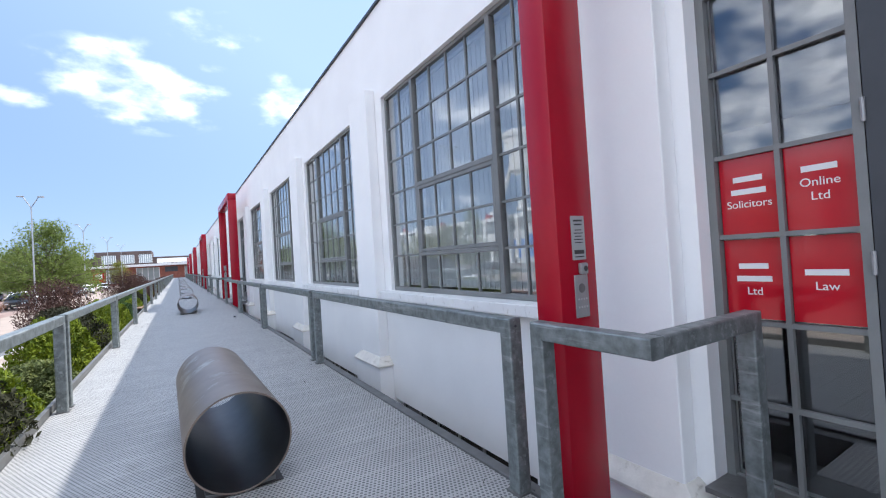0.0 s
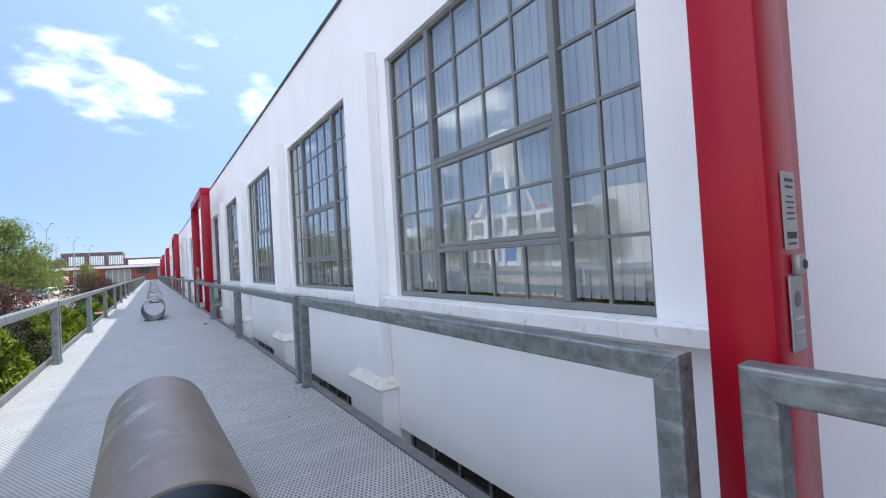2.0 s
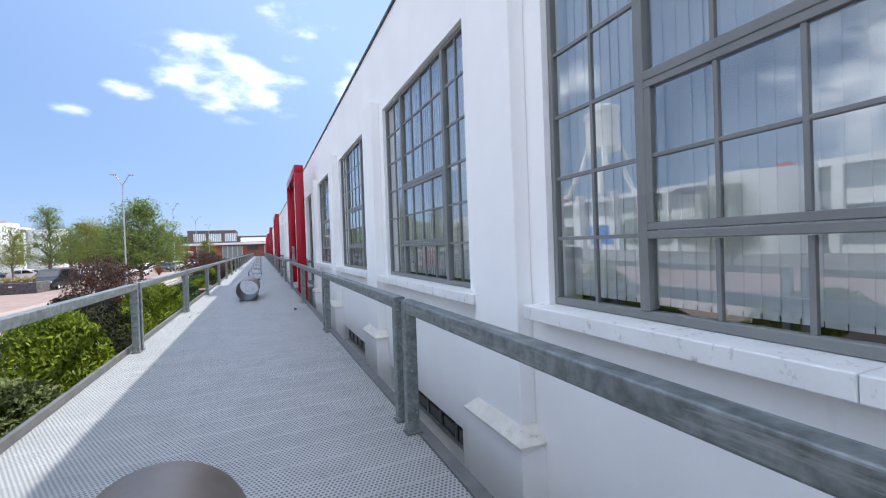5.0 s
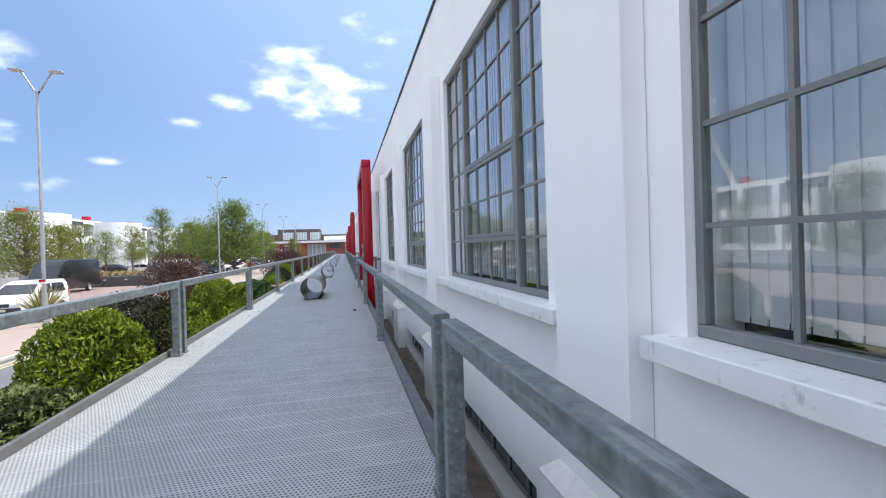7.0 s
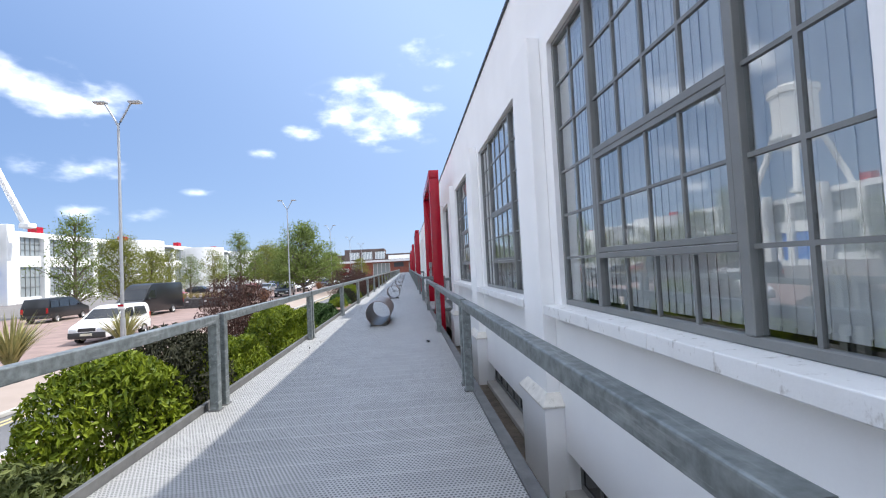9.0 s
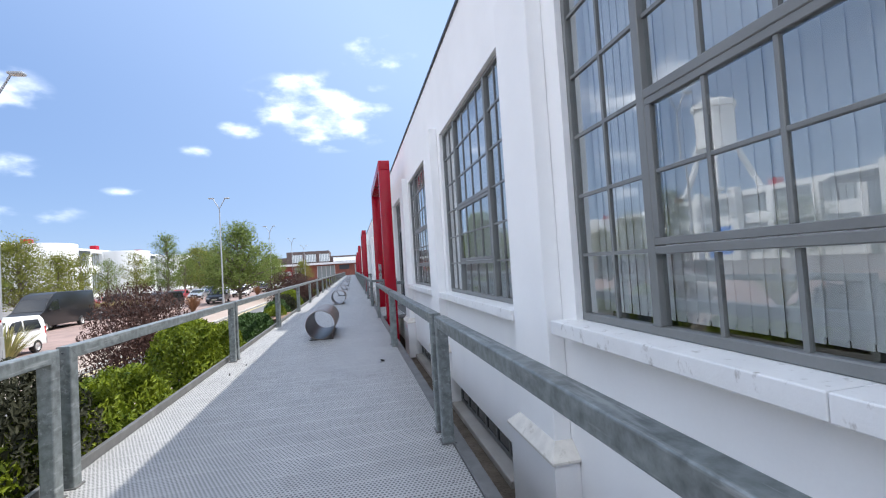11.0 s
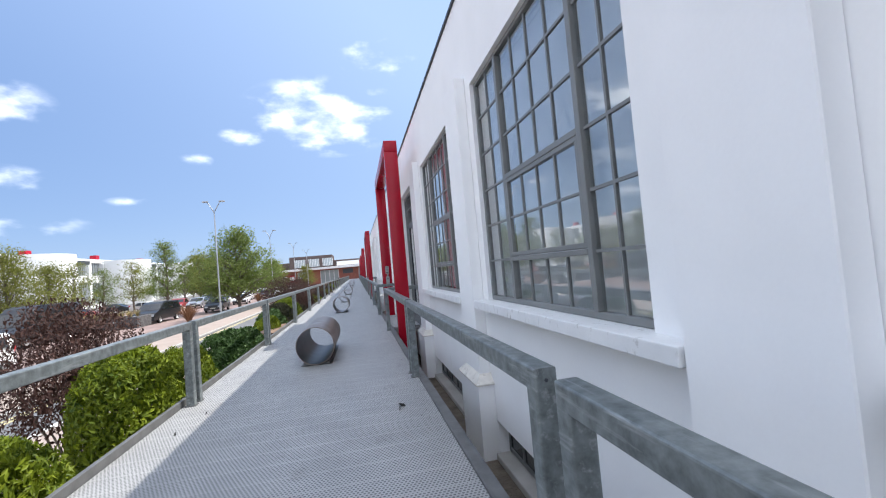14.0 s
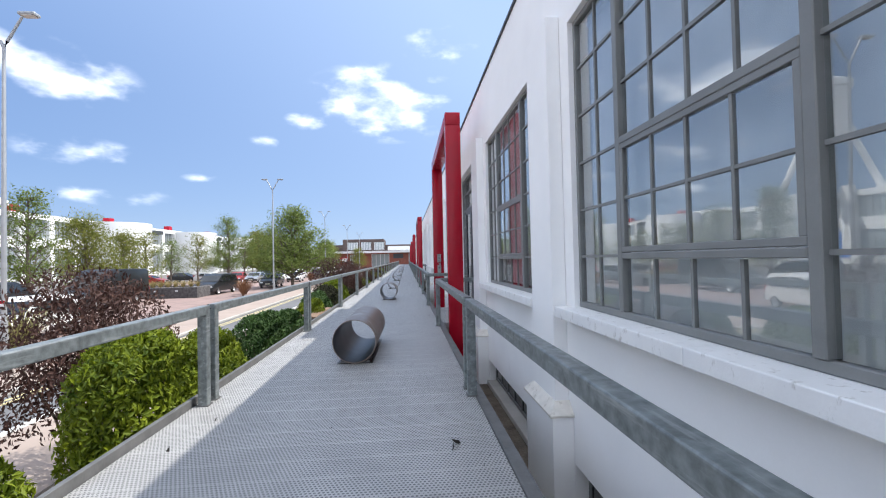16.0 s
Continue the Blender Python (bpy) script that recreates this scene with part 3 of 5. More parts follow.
PLATE = mat("brushed_steel_plate", (0.36, 0.36, 0.36), 0.45, 0.5, var=0.08, scale=12, bump=0.03)
RIMST = mat("bright_steel_button", (0.6, 0.6, 0.6), 0.3, 0.8, var=0.05, bump=0)
NOTICE = mat("notice_grey", (0.36, 0.36, 0.36), 0.5, var=0.03, bump=0)
PX, PZ, NX, NZ = 0.68, 1.21, 0.68, 1.58      # entry phone and notice on the post
INK = mat("dark_print", (0.03, 0.03, 0.03), 0.6, var=0.1, bump=0)
for p in range(0, 3):
    o = p * PERIOD
    t = thing("intercom_panel", "brushed steel entry phone with two button rows on red post", "intercom", "entry phones", "", pose(PX, 1.338 + o, PZ))
    part("plate", boxes((-0.062, 0.062, -0.008, -0.001, -0.135, 0.135), bevel=0.003, seg=1), PLATE, t)
    bm = bmesh.new()
    tube(bm, [(0.0, -0.0085, 0.05), (0.0, -0.0105, 0.05)], [0.03, 0.028], 20)
    part("speaker", bm, GALVD, t, "dull round speaker grille")
    for i in range(4):
        for j in range(2):
            part("button", boxes((-0.042 + i * 0.024, -0.030 + i * 0.024, -0.013, -0.0085, -0.075 + j * 0.05, -0.063 + j * 0.05), bevel=0.002, seg=1), RIMST, t)
    t = thing("camera_button", "small rounded steel door-release camera above the entry phone", "intercom", "", "", pose(PX + 0.016, 1.338 + o, PZ + 0.174))
    part("housing", boxes((-0.034, 0.034, -0.03, -0.001, -0.036, 0.036), bevel=0.010), PLATE, t, smooth=True)
    bm = bmesh.new()
    tube(bm, [(0.006, -0.035, 0), (0.006, -0.0305, 0)], [0.016, 0.018], 16)
    part("lens", bm, INK, t)
    t = thing("notice_plate", "small grey notice with dark lines of print on the red post", "sign", "", "", pose(NX, 1.338 + o, NZ))
    part("plate", boxes((-0.06, 0.06, -0.006, -0.001, -0.14, 0.14)), NOTICE, t)
    for i, (w, zz, h) in enumerate(((0.08, 0.11, 0.012), (0.07, 0.085, 0.01), (0.06, 0.05, 0.006), (0.08, 0.03, 0.006), (0.06, 0.01, 0.006), (0.08, -0.01, 0.006), (0.07, -0.03, 0.006), (0.09, -0.09, 0.025), (0.08, -0.12, 0.008))):
        part("line_of_print", boxes((-w / 2, w / 2, -0.0075, -0.0065, zz - h / 2, zz + h / 2)), INK, t)

SIGNRED = mat("red_window_film", (0.46, 0.006, 0.018), 0.10, var=0.05, scale=3, bump=0)
LETTER = mat("white_letters", (0.75, 0.75, 0.74), 0.5, var=0.02, bump=0)


def text_part(body, size, parent, m):
    cu = bpy.data.curves.new("lettering", "FONT")
    cu.body, cu.size, cu.align_x, cu.align_y, cu.extrude = body, size, "CENTER", "CENTER", 0.0008
    tmp = bpy.data.objects.new("tmp", cu)
    scene.collection.objects.link(tmp)
    me = bpy.data.meshes.new_from_object(tmp.evaluated_get(bpy.context.evaluated_depsgraph_get()))
    bpy.data.objects.remove(tmp)
    me.materials.clear()
    me.materials.append(LETTER)
    ob = new("lettering", me)
    ob.parent = parent
    ob.matrix_basis = m
    return ob


DX = 1.50
for i, (a, b) in enumerate(doors):
    t = thing("door_%d" % (i + 1), "grey framed glazed entrance with dark double doors and small side panes", "door", "entrances", "structure", pose(DX, a, 0))
    L = b - a
    side = 0.77
    dims = [(-0.03, 0.04, 0, L, 3.98, 4.06), (-0.03, 0.04, 0, 0.05, -0.03, 3.98), (-0.03, 0.04, L - 0.05, L, -0.03, 3.98),
            (-0.04, 0.04, side - 0.04, side + 0.005, -0.03, 3.98), (-0.04, 0.04, L - side - 0.005, L - side + 0.04, -0.03, 3.98)]
    rows = (0.0, 0.5, 0.99, 1.525, 2.03, 2.57, 3.08, 3.56)
    for s0 in (0.05, L - side + 0.04):
        s1 = s0 + side - 0.09
        dims.append((-0.018, 0.018, 0.5 * (s0 + s1) - 0.014, 0.5 * (s0 + s1) + 0.014, 0.0, 3.98))
        for r in rows:
            dims.append((-0.017, 0.017, s0, s1, r - 0.014, r + 0.014))
    for r in (3.08, 3.56):
        dims.append((-0.022, 0.022, side + 0.04, L - side - 0.04, r - 0.02, r + 0.02))
    part("door_frame", boxes(*dims), GREYF, t)
    for s0, s1 in ((0.05, side - 0.04), (L - side + 0.04, L - 0.05)):
        g = part("pane", boxes((0.022, 0.028, s0, s1, 0.0, 3.98)), GLASS, t)
        g.visible_shadow = False
    g = part("pane", boxes((0.026, 0.032, side + 0.04, L - side - 0.04, 3.10, 3.98)), GLASS, t)
    g.visible_shadow = False
    half = (L - 2 * side - 0.014) / 2
    for k in range(2):
        y0 = side + 0.007 + k * half
        leaf = part("door_leaf", boxes((-0.045, 0.0, y0 + 0.004, y0 + 0.13, 0.01, 3.05), (-0.045, 0.0, y0 + half - 0.13, y0 + half - 0.004, 0.01, 3.05), (-0.045, 0.0, y0 + 0.13, y0 + half - 0.13, 0.01, 0.30), (-0.045, 0.0, y0 + 0.13, y0 + half - 0.13, 2.90, 3.05)), DOORD, t, "anthracite painted door leaf")
        g = part("glazing", boxes((-0.02, -0.014, y0 + 0.13, y0 + half - 0.13, 0.30, 2.90)), GLASS, leaf)
        g.visible_shadow = False
        hy = y0 + half - 0.08 if k == 0 else y0 + 0.08
        bm = bmesh.new()
        tube(bm, [(-0.09, hy, 0.85), (-0.09, hy, 1.35)], [0.014, 0.014], 10)
        box(bm, -0.09, -0.046, hy - 0.008, hy + 0.008, 0.9, 0.916)
        box(bm, -0.09, -0.046, hy - 0.008, hy + 0.008, 1.28, 1.296)
        part("handle", bm, PLATE, leaf, "steel pull handle")
        yh = y0 + 0.0 if k == 0 else y0 + half
        for zz in (0.25, 1.35, 2.12, 2.85):
            bm = bmesh.new()
            tube(bm, [(-0.055, yh, zz - 0.06), (-0.055, yh, zz + 0.06)], [0.011, 0.011], 8)
            part("hinge", bm, PLATE, leaf)
    part("threshold", boxes((-0.3, 0.05, 0, L, -0.028, 0.004)), GALVD, t)
    # landing between walkway and entrance
    setting("landing_%d" % (i + 1), boxes((DECK_R + 0.13, DX - 0.32, a - 0.0, b - 0.33, -0.12, 0.0)), DECK, "perforated steel landing bridging to the entrance", "walkway")

# sign panes beside the first entrance
a0, b0 = DOOR0
SIGNS = (((0.715, 1.78), ("Solicitors",), 2), ((0.365, 1.78), ("Online", "Ltd"), 1), ((0.715, 1.26), ("Ltd",), 2), ((0.365, 1.26), ("Law",), 1))
for (ys, zs), words, blanks in SIGNS:
    t = thing("window_sign", "red film sign with white lettering on an entrance pane", "sign", "tenant signs beside the entrance", "", pose(DX + 0.019, ys, zs))
    part("film", boxes((-0.0015, 0.0, -0.158, 0.158, -0.245, 0.245)), SIGNRED, t)
    n = blanks + len(words)
    for j in range(n):
        z = (n - 1) * 0.039 - j * 0.078 + (0.02 if zs > 1.5 else 0.0)
        if j < blanks:
            wd = 0.19 - 0.03 * ((j + n) % 2)
            part("name_bar", boxes((-0.003, -0.0016, -wd / 2, wd / 2, z - 0.017, z + 0.017)), LETTER, t, "plain white bar")
        else:
            text_part(words[j - blanks], 0.066, t, Matrix.Translation((-0.0022, 0, z)) @ Matrix(((0, 0, -1, 0), (-1, 0, 0, 0), (0, 1, 0, 0), (0, 0, 0, 1))))

# ---- pipes on the walkway ----
def pipe_ring(name, label, x, y, length, dia, turn, seg=56):
    t = thing(name, label, "pipe", "steel pipe sculptures on the walkway", "", pose(x, y, 0, 0, 0, turn))
    bm = bmesh.new()
    R, w = dia / 2, 0.012
    prof = [(R, 0), (R, length), (R - w, length), (R - w, 0), (R, 0)]
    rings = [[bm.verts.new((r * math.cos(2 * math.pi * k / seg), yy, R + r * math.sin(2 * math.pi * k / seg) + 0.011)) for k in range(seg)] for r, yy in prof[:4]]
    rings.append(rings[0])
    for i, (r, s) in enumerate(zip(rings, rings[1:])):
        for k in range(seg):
            # Inner wall takes the steel with shade in its colour.
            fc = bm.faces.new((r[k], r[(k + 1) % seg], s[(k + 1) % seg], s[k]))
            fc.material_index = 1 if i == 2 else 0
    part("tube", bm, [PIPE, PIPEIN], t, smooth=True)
    # Dark plate and wedges added under the tube where it meets the deck.
    part("base_plate", boxes((-0.27, 0.27, 0.03, length - 0.03, 0.0, 0.010), bevel=0.003, seg=1), PIPEIN, t, "thin dark plate under the pipe")
    for sx in (-1, 1):
        bm = boxes((sx * 0.15 - 0.07, sx * 0.15 + 0.07, 0.05, length - 0.05, 0.0105, 0.045))
        for v in bm.verts:
            if v.co.z > 0.03 and abs(v.co.x) < 0.15:
                v.co.z = 0.014
        part("wedge", bm, GALVD, t, "dark wedge added under the pipe")
    return t


pipe_ring("steel_pipe", "large brushed steel pipe lying on the walkway", -1.19, 2.70, 2.15, 0.67, 1.2)
pipe_ring("steel_pipe", "large brushed steel pipe lying on the walkway", -1.24, 17.55, 2.0, 0.66, -1)
for yy, ln in ((27.9, 0.9), (34.6, 0.35), (43.4, 0.9), (52.5, 0.35), (67.5, 1.5), (80.0, 0.35), (92.0, 0.9)):
    pipe_ring("steel_ring", "short steel pipe ring standing on the walkway", -1.15, yy, ln, 0.65, -2)


# ---- blinds behind the glass ----
slat_me = finish(boxes((-0.0015, 0.0015, -0.050, 0.050, 0.10, HWIN - 0.06)), "slat", BLIND)
weight_me = finish(boxes((-0.005, 0.005, -0.042, 0.042, 0.07, 0.10)), "weight", BLIND)
for i, (a, b) in enumerate(NEAR):
    if i == 2:
        # Pale sheet added behind this window to lighten its panes.
        t = thing("roller_blind", "plain pale sheet added behind the panes to lighten them", "blind", "", "", pose(GLAZ + 0.14, a, SILL_Z))
        bm = bmesh.new()
        tube(bm, [(0, 0.02, HWIN - 0.03), (0, WIN_W - 0.02, HWIN - 0.03)], [0.03, 0.03], 12)
        part("roller", bm, BLIND, t)
        part("sheet", boxes((-0.001, 0.001, 0.04, WIN_W - 0.04, 0.03, HWIN - 0.05)), mat("grey_blind_cloth", (0.80, 0.82, 0.84), 0.8, var=0.05), t)
        continue
    t = thing("vertical_blind", "pale grey vertical slat blind hanging behind the panes", "blind", "vertical blinds", "", pose(GLAZ + 0.16, a, SILL_Z))
    part("head_rail", boxes((-0.03, 0.03, 0.02, WIN_W - 0.02, HWIN - 0.06, HWIN - 0.02)), BLIND, t)
    n = 37
    for k in range(n):
        yv = 0.07 + k * (WIN_W - 0.14) / (n - 1)
        tw = rng.uniform(-11, -3) if i != 3 else rng.uniform(30, 55)
        s = part("slat", slat_me, None, t)
        s.matrix_basis = pose(0, yv, 0, 0, 0, tw)
        w = part("weight", weight_me, None, s)

# ---- vegetation ----
def leaf_material(name, base, hi, trans=0.25, rough=0.45):
    m = bpy.data.materials.new(name)
    m.use_nodes = True
    n, l = m.node_tree.nodes, m.node_tree.links
    b = n["Principled BSDF"]
    geo = n.new("ShaderNodeNewGeometry")
    mx = n.new("ShaderNodeMix")
    mx.data_type = "RGBA"
    mx.inputs["A"].default_value, mx.inputs["B"].default_value = (*base, 1), (*hi, 1)
    no = n.new("ShaderNodeTexNoise")
    no.inputs["Scale"].default_value = 2.5
    l.new(geo.outputs["Position"], no.inputs["Vector"])
    av = n.new("ShaderNodeMath")
    av.operation = "MULTIPLY_ADD"
    l.new(geo.outputs["Random Per Island"], av.inputs[0])
    av.inputs[1].default_value = 0.6
    sh = n.new("ShaderNodeMath")
    sh.operation = "SUBTRACT"
    l.new(no.outputs["Fac"], sh.inputs[0])
    sh.inputs[1].default_value = 0.3
    l.new(sh.outputs[0], av.inputs[2])
    l.new(av.outputs[0], mx.inputs["Factor"])
    l.new(mx.outputs["Result"], b.inputs["Base Color"])
    b.inputs["Roughness"].default_value, b.inputs["Specular IOR Level"].default_value = rough, 0.25
    tr = n.new("ShaderNodeBsdfTranslucent")
    l.new(mx.outputs["Result"], tr.inputs["Color"])
    ms = n.new("ShaderNodeMixShader")
    ms.inputs[0].default_value = trans
    l.new(b.outputs[0], ms.inputs[1])
    l.new(tr.outputs[0], ms.inputs[2])
    l.new(ms.outputs[0], n["Material Output"].inputs["Surface"])
    return m


L_BRIGHT = leaf_material("bright_green_leaf", (0.026, 0.06, 0.004), (0.24, 0.29, 0.016), 0.28, 0.55)
L_VARI = leaf_material("mottled_olive_leaf", (0.02, 0.042, 0.008), (0.17, 0.19, 0.06), 0.2, 0.6)
L_DARK = leaf_material("dark_green_leaf", (0.014, 0.016, 0.008), (0.042, 0.042, 0.02), 0.12, 0.7)
L_MID = leaf_material("mid_green_leaf", (0.018, 0.045, 0.010), (0.075, 0.14, 0.035), 0.18, 0.5)
L_PURPLE = leaf_material("purple_brown_leaf", (0.032, 0.015, 0.014), (0.105, 0.055, 0.042), 0.2, 0.6)
L_TREE = leaf_material("tree_leaf", (0.085, 0.125, 0.025), (0.22, 0.27, 0.075), 0.45, 0.6)
L_OLIVE = leaf_material("olive_tree_leaf", (0.11, 0.13, 0.024), (0.27, 0.275, 0.06), 0.45, 0.6)
L_GRASS = leaf_material("straw_grass_blade", (0.22, 0.17, 0.07), (0.42, 0.34, 0.16), 0.2)
L_SPIKE = leaf_material("sword_leaf", (0.13, 0.14, 0.05), (0.38, 0.34, 0.14), 0.15)
L_SPIKER = leaf_material("bronze_sword_leaf", (0.12, 0.05, 0.03), (0.30, 0.17, 0.09), 0.15)
BARK = mat("grey_brown_bark", (0.12, 0.095, 0.075), 0.9, var=0.3, scale=8, fine=40, bump=0.6, dist=0.02)


def leaf_cloud(name, centres, dirs, size, material, gen):
    """Folded leaf blades of four points each at the given places."""
    n = len(centres)
    d = dirs + gen.normal(0, 0.55, (n, 3))
    d /= np.linalg.norm(d, axis=1)[:, None]
    r = gen.normal(0, 1, (n, 3))
    u = np.cross(d, r)
    u /= np.linalg.norm(u, axis=1)[:, None] + 1e-9
    v = np.cross(d, u)
    v = v + 0.7 * d
    v /= np.linalg.norm(v, axis=1)[:, None]
    d = np.cross(u, v)
    s = size * gen.uniform(0.6, 1.3, n)[:, None]
    tip = centres + v * s
    base = centres - v * s
    l = centres + u * s * 0.38 + d * s * 0.16
    q = centres - u * s * 0.38 + d * s * 0.16
    verts = np.stack([base, l, tip, q], 1).reshape(-1, 3)
    faces = np.arange(4 * n).reshape(n, 4)
    tris = np.concatenate([faces[:, [0, 1, 2]], faces[:, [0, 2, 3]]])
    me = bpy.data.meshes.new(name)
    me.from_pydata(verts.tolist(), [], tris.tolist())
    me.materials.append(material)
    me.update()
    return me


def unit(gen, n):
    d = gen.normal(0, 1, (n, 3))
    return d / np.linalg.norm(d, axis=1)[:, None]


def bush_mesh(seed, rx, ry, rz, n, size, material):
    """Leaves over a lumpy dome whose base lies at z = 0."""
    gen = np.random.default_rng(seed)
    d = unit(gen, n)
    d[:, 2] = np.where(d[:, 2] < -0.75, -d[:, 2], d[:, 2])
    lumps = unit(gen, 34)
    amp = gen.uniform(0.06, 0.24, 34)
    close = np.clip((d @ lumps.T - 0.72) / 0.28, 0, 1)
    shoots = unit(gen, 150)
    tuft = np.clip((d @ shoots.T - 0.968) / 0.032, 0, 1).max(1)
    rad = 0.83 + (close * amp).max(1) + 0.085 * tuft
    depth = 1 - np.abs(gen.normal(0, 0.42 if material is L_PURPLE else 0.10, n))
    if material is not L_PURPLE:
        depth = np.where(gen.random(n) < 0.3, gen.uniform(0.5, 0.88, n), depth)
    p = d * (rad * depth)[:, None] * np.array([rx, ry, rz]) + np.array([0, 0, rz * 0.92])
    p[:, 2] = np.maximum(p[:, 2], 0.02 + 0.1 * gen.random(n))
    if material is L_PURPLE:
        p[:, 2] = 0.30 + p[:, 2] * 0.88
    nrm = d * np.array([1 / rx, 1 / ry, 1 / rz])
    nrm /= np.linalg.norm(nrm, axis=1)[:, None]
    nrm[:, 2] += 0.35
    return leaf_cloud("foliage", p, nrm, size, material, gen)


def stems_mesh(seed, rx, ry, rz, n=9, r=0.012):
    g = random.Random(seed)
    bm = bmesh.new()
    for _ in range(n):
        a, h = g.uniform(0, 6.28), g.uniform(0.5, 1.5) * rz
        q = g.uniform(0.2, 0.75)
        tube(bm, [(0.1 * math.cos(a), 0.1 * math.sin(a), -0.15), (0.5 * q * rx * math.cos(a), 0.5 * q * ry * math.sin(a), 0.5 * h), (q * rx * math.cos(a), q * ry * math.sin(a), h)], [r * 1.4, r, r * 0.4], 5)
    return finish(bm, "stems", BARK)


SHRUBS = {}
for key, (seed, rx, ry, rz, n, size, m) in {
        "bright": (1, 0.62, 1.0, 0.72, 15000, 0.036, L_BRIGHT), "bright2": (2, 0.55, 0.85, 0.66, 14000, 0.036, L_BRIGHT),
        "dark": (3, 0.60, 1.0, 0.70, 10500, 0.031, L_DARK), "dark2": (4, 0.55, 0.9, 0.66, 9500, 0.031, L_DARK),
        "mid": (8, 0.60, 1.0, 0.66, 9500, 0.042, L_MID), "variegated": (6, 0.60, 1.0, 0.68, 10000, 0.042, L_VARI),
        "purple": (5, 0.9, 1.25, 0.85, 11500, 0.030, L_PURPLE)}.items():
    SHRUBS[key] = (bush_mesh(seed, rx, ry, rz, n, size, m), stems_mesh(seed, rx, ry, rz, 22 if key == "purple" else 9, 0.016 if key == "purple" else 0.012), rz)
BUSH_LABEL = {"b": "rounded shrub of bright yellow-green glossy leaves beside the walkway", "d": "dense dark green shrub beside the walkway", "m": "leafy mid-green shrub with broad glossy leaves beside the walkway", "v": "shrub of broad mottled olive-green leaves beside the walkway", "p": "open purple-brown leaved shrub on bare stems"}


def bush(key, x, y, z, s, turn, sz=1.0):
    me, st, rz = SHRUBS[key]
    t = thing("shrub", BUSH_LABEL[key[0]], "shrub", "shrubs in the planting bed", "", pose(x, y, z, 0, 0, turn) @ Matrix.Diagonal((s, s, s * sz, 1)))
    part("foliage", me, None, t)
    part("branchwork", st, None, t)
    return t


BED = GROUND + 0.25
HEDGE = (("dark", -3.55, 4.6, 1.15), ("bright", -3.6, 6.3, 1.12), ("variegated", -3.6, 9.1, 1.0), ("bright2", -3.6, 10.6, 1.12), ("dark", -3.65, 12.0, 1.15), ("bright2", -3.45, 12.6, 0.98), ("bright2", -3.42, 13.6, 0.95), ("mid", -3.35, 14.9, 0.4),
         ("bright2", -3.58, 16.2, 1.14), ("bright2", -3.42, 17.65, 1.0), ("mid", -3.6, 20.7, 0.98), ("mid", -3.6, 22.2, 0.9), ("bright2", -3.42, 24.7, 0.9), ("mid", -3.6, 26.4, 1.0), ("dark", -3.6, 28.2, 1.0), ("bright2", -3.6, 30.0, 1.1))
for i, (key, x, y, s) in enumerate(HEDGE):
    bush(key, x, y, BED - 0.02, s, (i * 37) % 50 - 25, 0.9 if s < 0.5 else 1.0 if key == "variegated" else 1.16 if key == "bright" else 1.32)
for i in range(40):
    y = 32 + i * 2.6
    bush(("bright2", "dark", "dark2", "bright", "purple")[(i * 7) % 5], -3.6 - 0.4 * ((i * 3) % 3 == 0), y, BED - 0.05, 1.0 + 0.2 * ((i * 5) % 4) / 3, i * 61 % 360)
for x, y, s, a in ((-4.75, 17.2, 1.1, 5), (-4.5, 36.0, 1.2, 90), (-4.5, 43.0, 1.1, 40)):
    bush("purple", x, y, BED - 0.1, s, a, 1.42)
setting("ground_bed_wide", boxes((-4.9, -4.404, 8, 44, GROUND + 0.102, GROUND + 0.22), bevel=0.03, seg=1), SOIL, "dark soil bed under the purple shrubs", "ground")


def spiky_mesh(seed, n, h, w, material):
    g = random.Random(seed)
    bm = bmesh.new()
    for _ in range(n):
        a, lean, hh = g.uniform(0, 6.283), g.uniform(0.1, 0.85), h * g.uniform(0.6, 1.1)
        ca, sa = math.cos(a), math.sin(a)
        row = []
        for k in range(5):
            f = k / 4
            rr = 0.05 + hh * lean * f ** 1.4
            z = hh * (f - 0.35 * lean * f * f)
            ww = w * (1 - f ** 2) * (0.6 + 0.4 * (f > 0))
            row.append((bm.verts.new((rr * ca - ww * sa, rr * sa + ww * ca, z)), bm.verts.new((rr * ca + ww * sa, rr * sa - ww * ca, z))))
        for p0, p1 in zip(row, row[1:]):
            bm.faces.new((p0[0], p0[1], p1[1], p1[0]))
    return finish(bm, "leaf_clump", material)


SP_G, SP_R, SP_S = spiky_mesh(1, 190, 1.75, 0.032, L_SPIKE), spiky_mesh(2, 170, 1.45, 0.03, L_SPIKER), spiky_mesh(3, 160, 0.75, 0.008, L_GRASS)
for me, x, y, s, lab in ((SP_G, -13.1, 26.2, 1.1, "g"), (SP_R, -14.7, 50.2, 1.2, "r"), (SP_R, -14.0, 74.0, 1.2, "r"), (SP_G, -14.3, 22.1, 1.25, "g"), (SP_R, -15.2, 52.2, 1.0, "r")):
    t = thing("phormium", "clump of long sword-shaped striped leaves" if lab == "g" else "clump of bronze sword-shaped leaves", "plant", "", "", pose(x, y, GROUND + 0.02) @ Matrix.Scale(s, 4))
    part("leaf_clump", me, None, t)


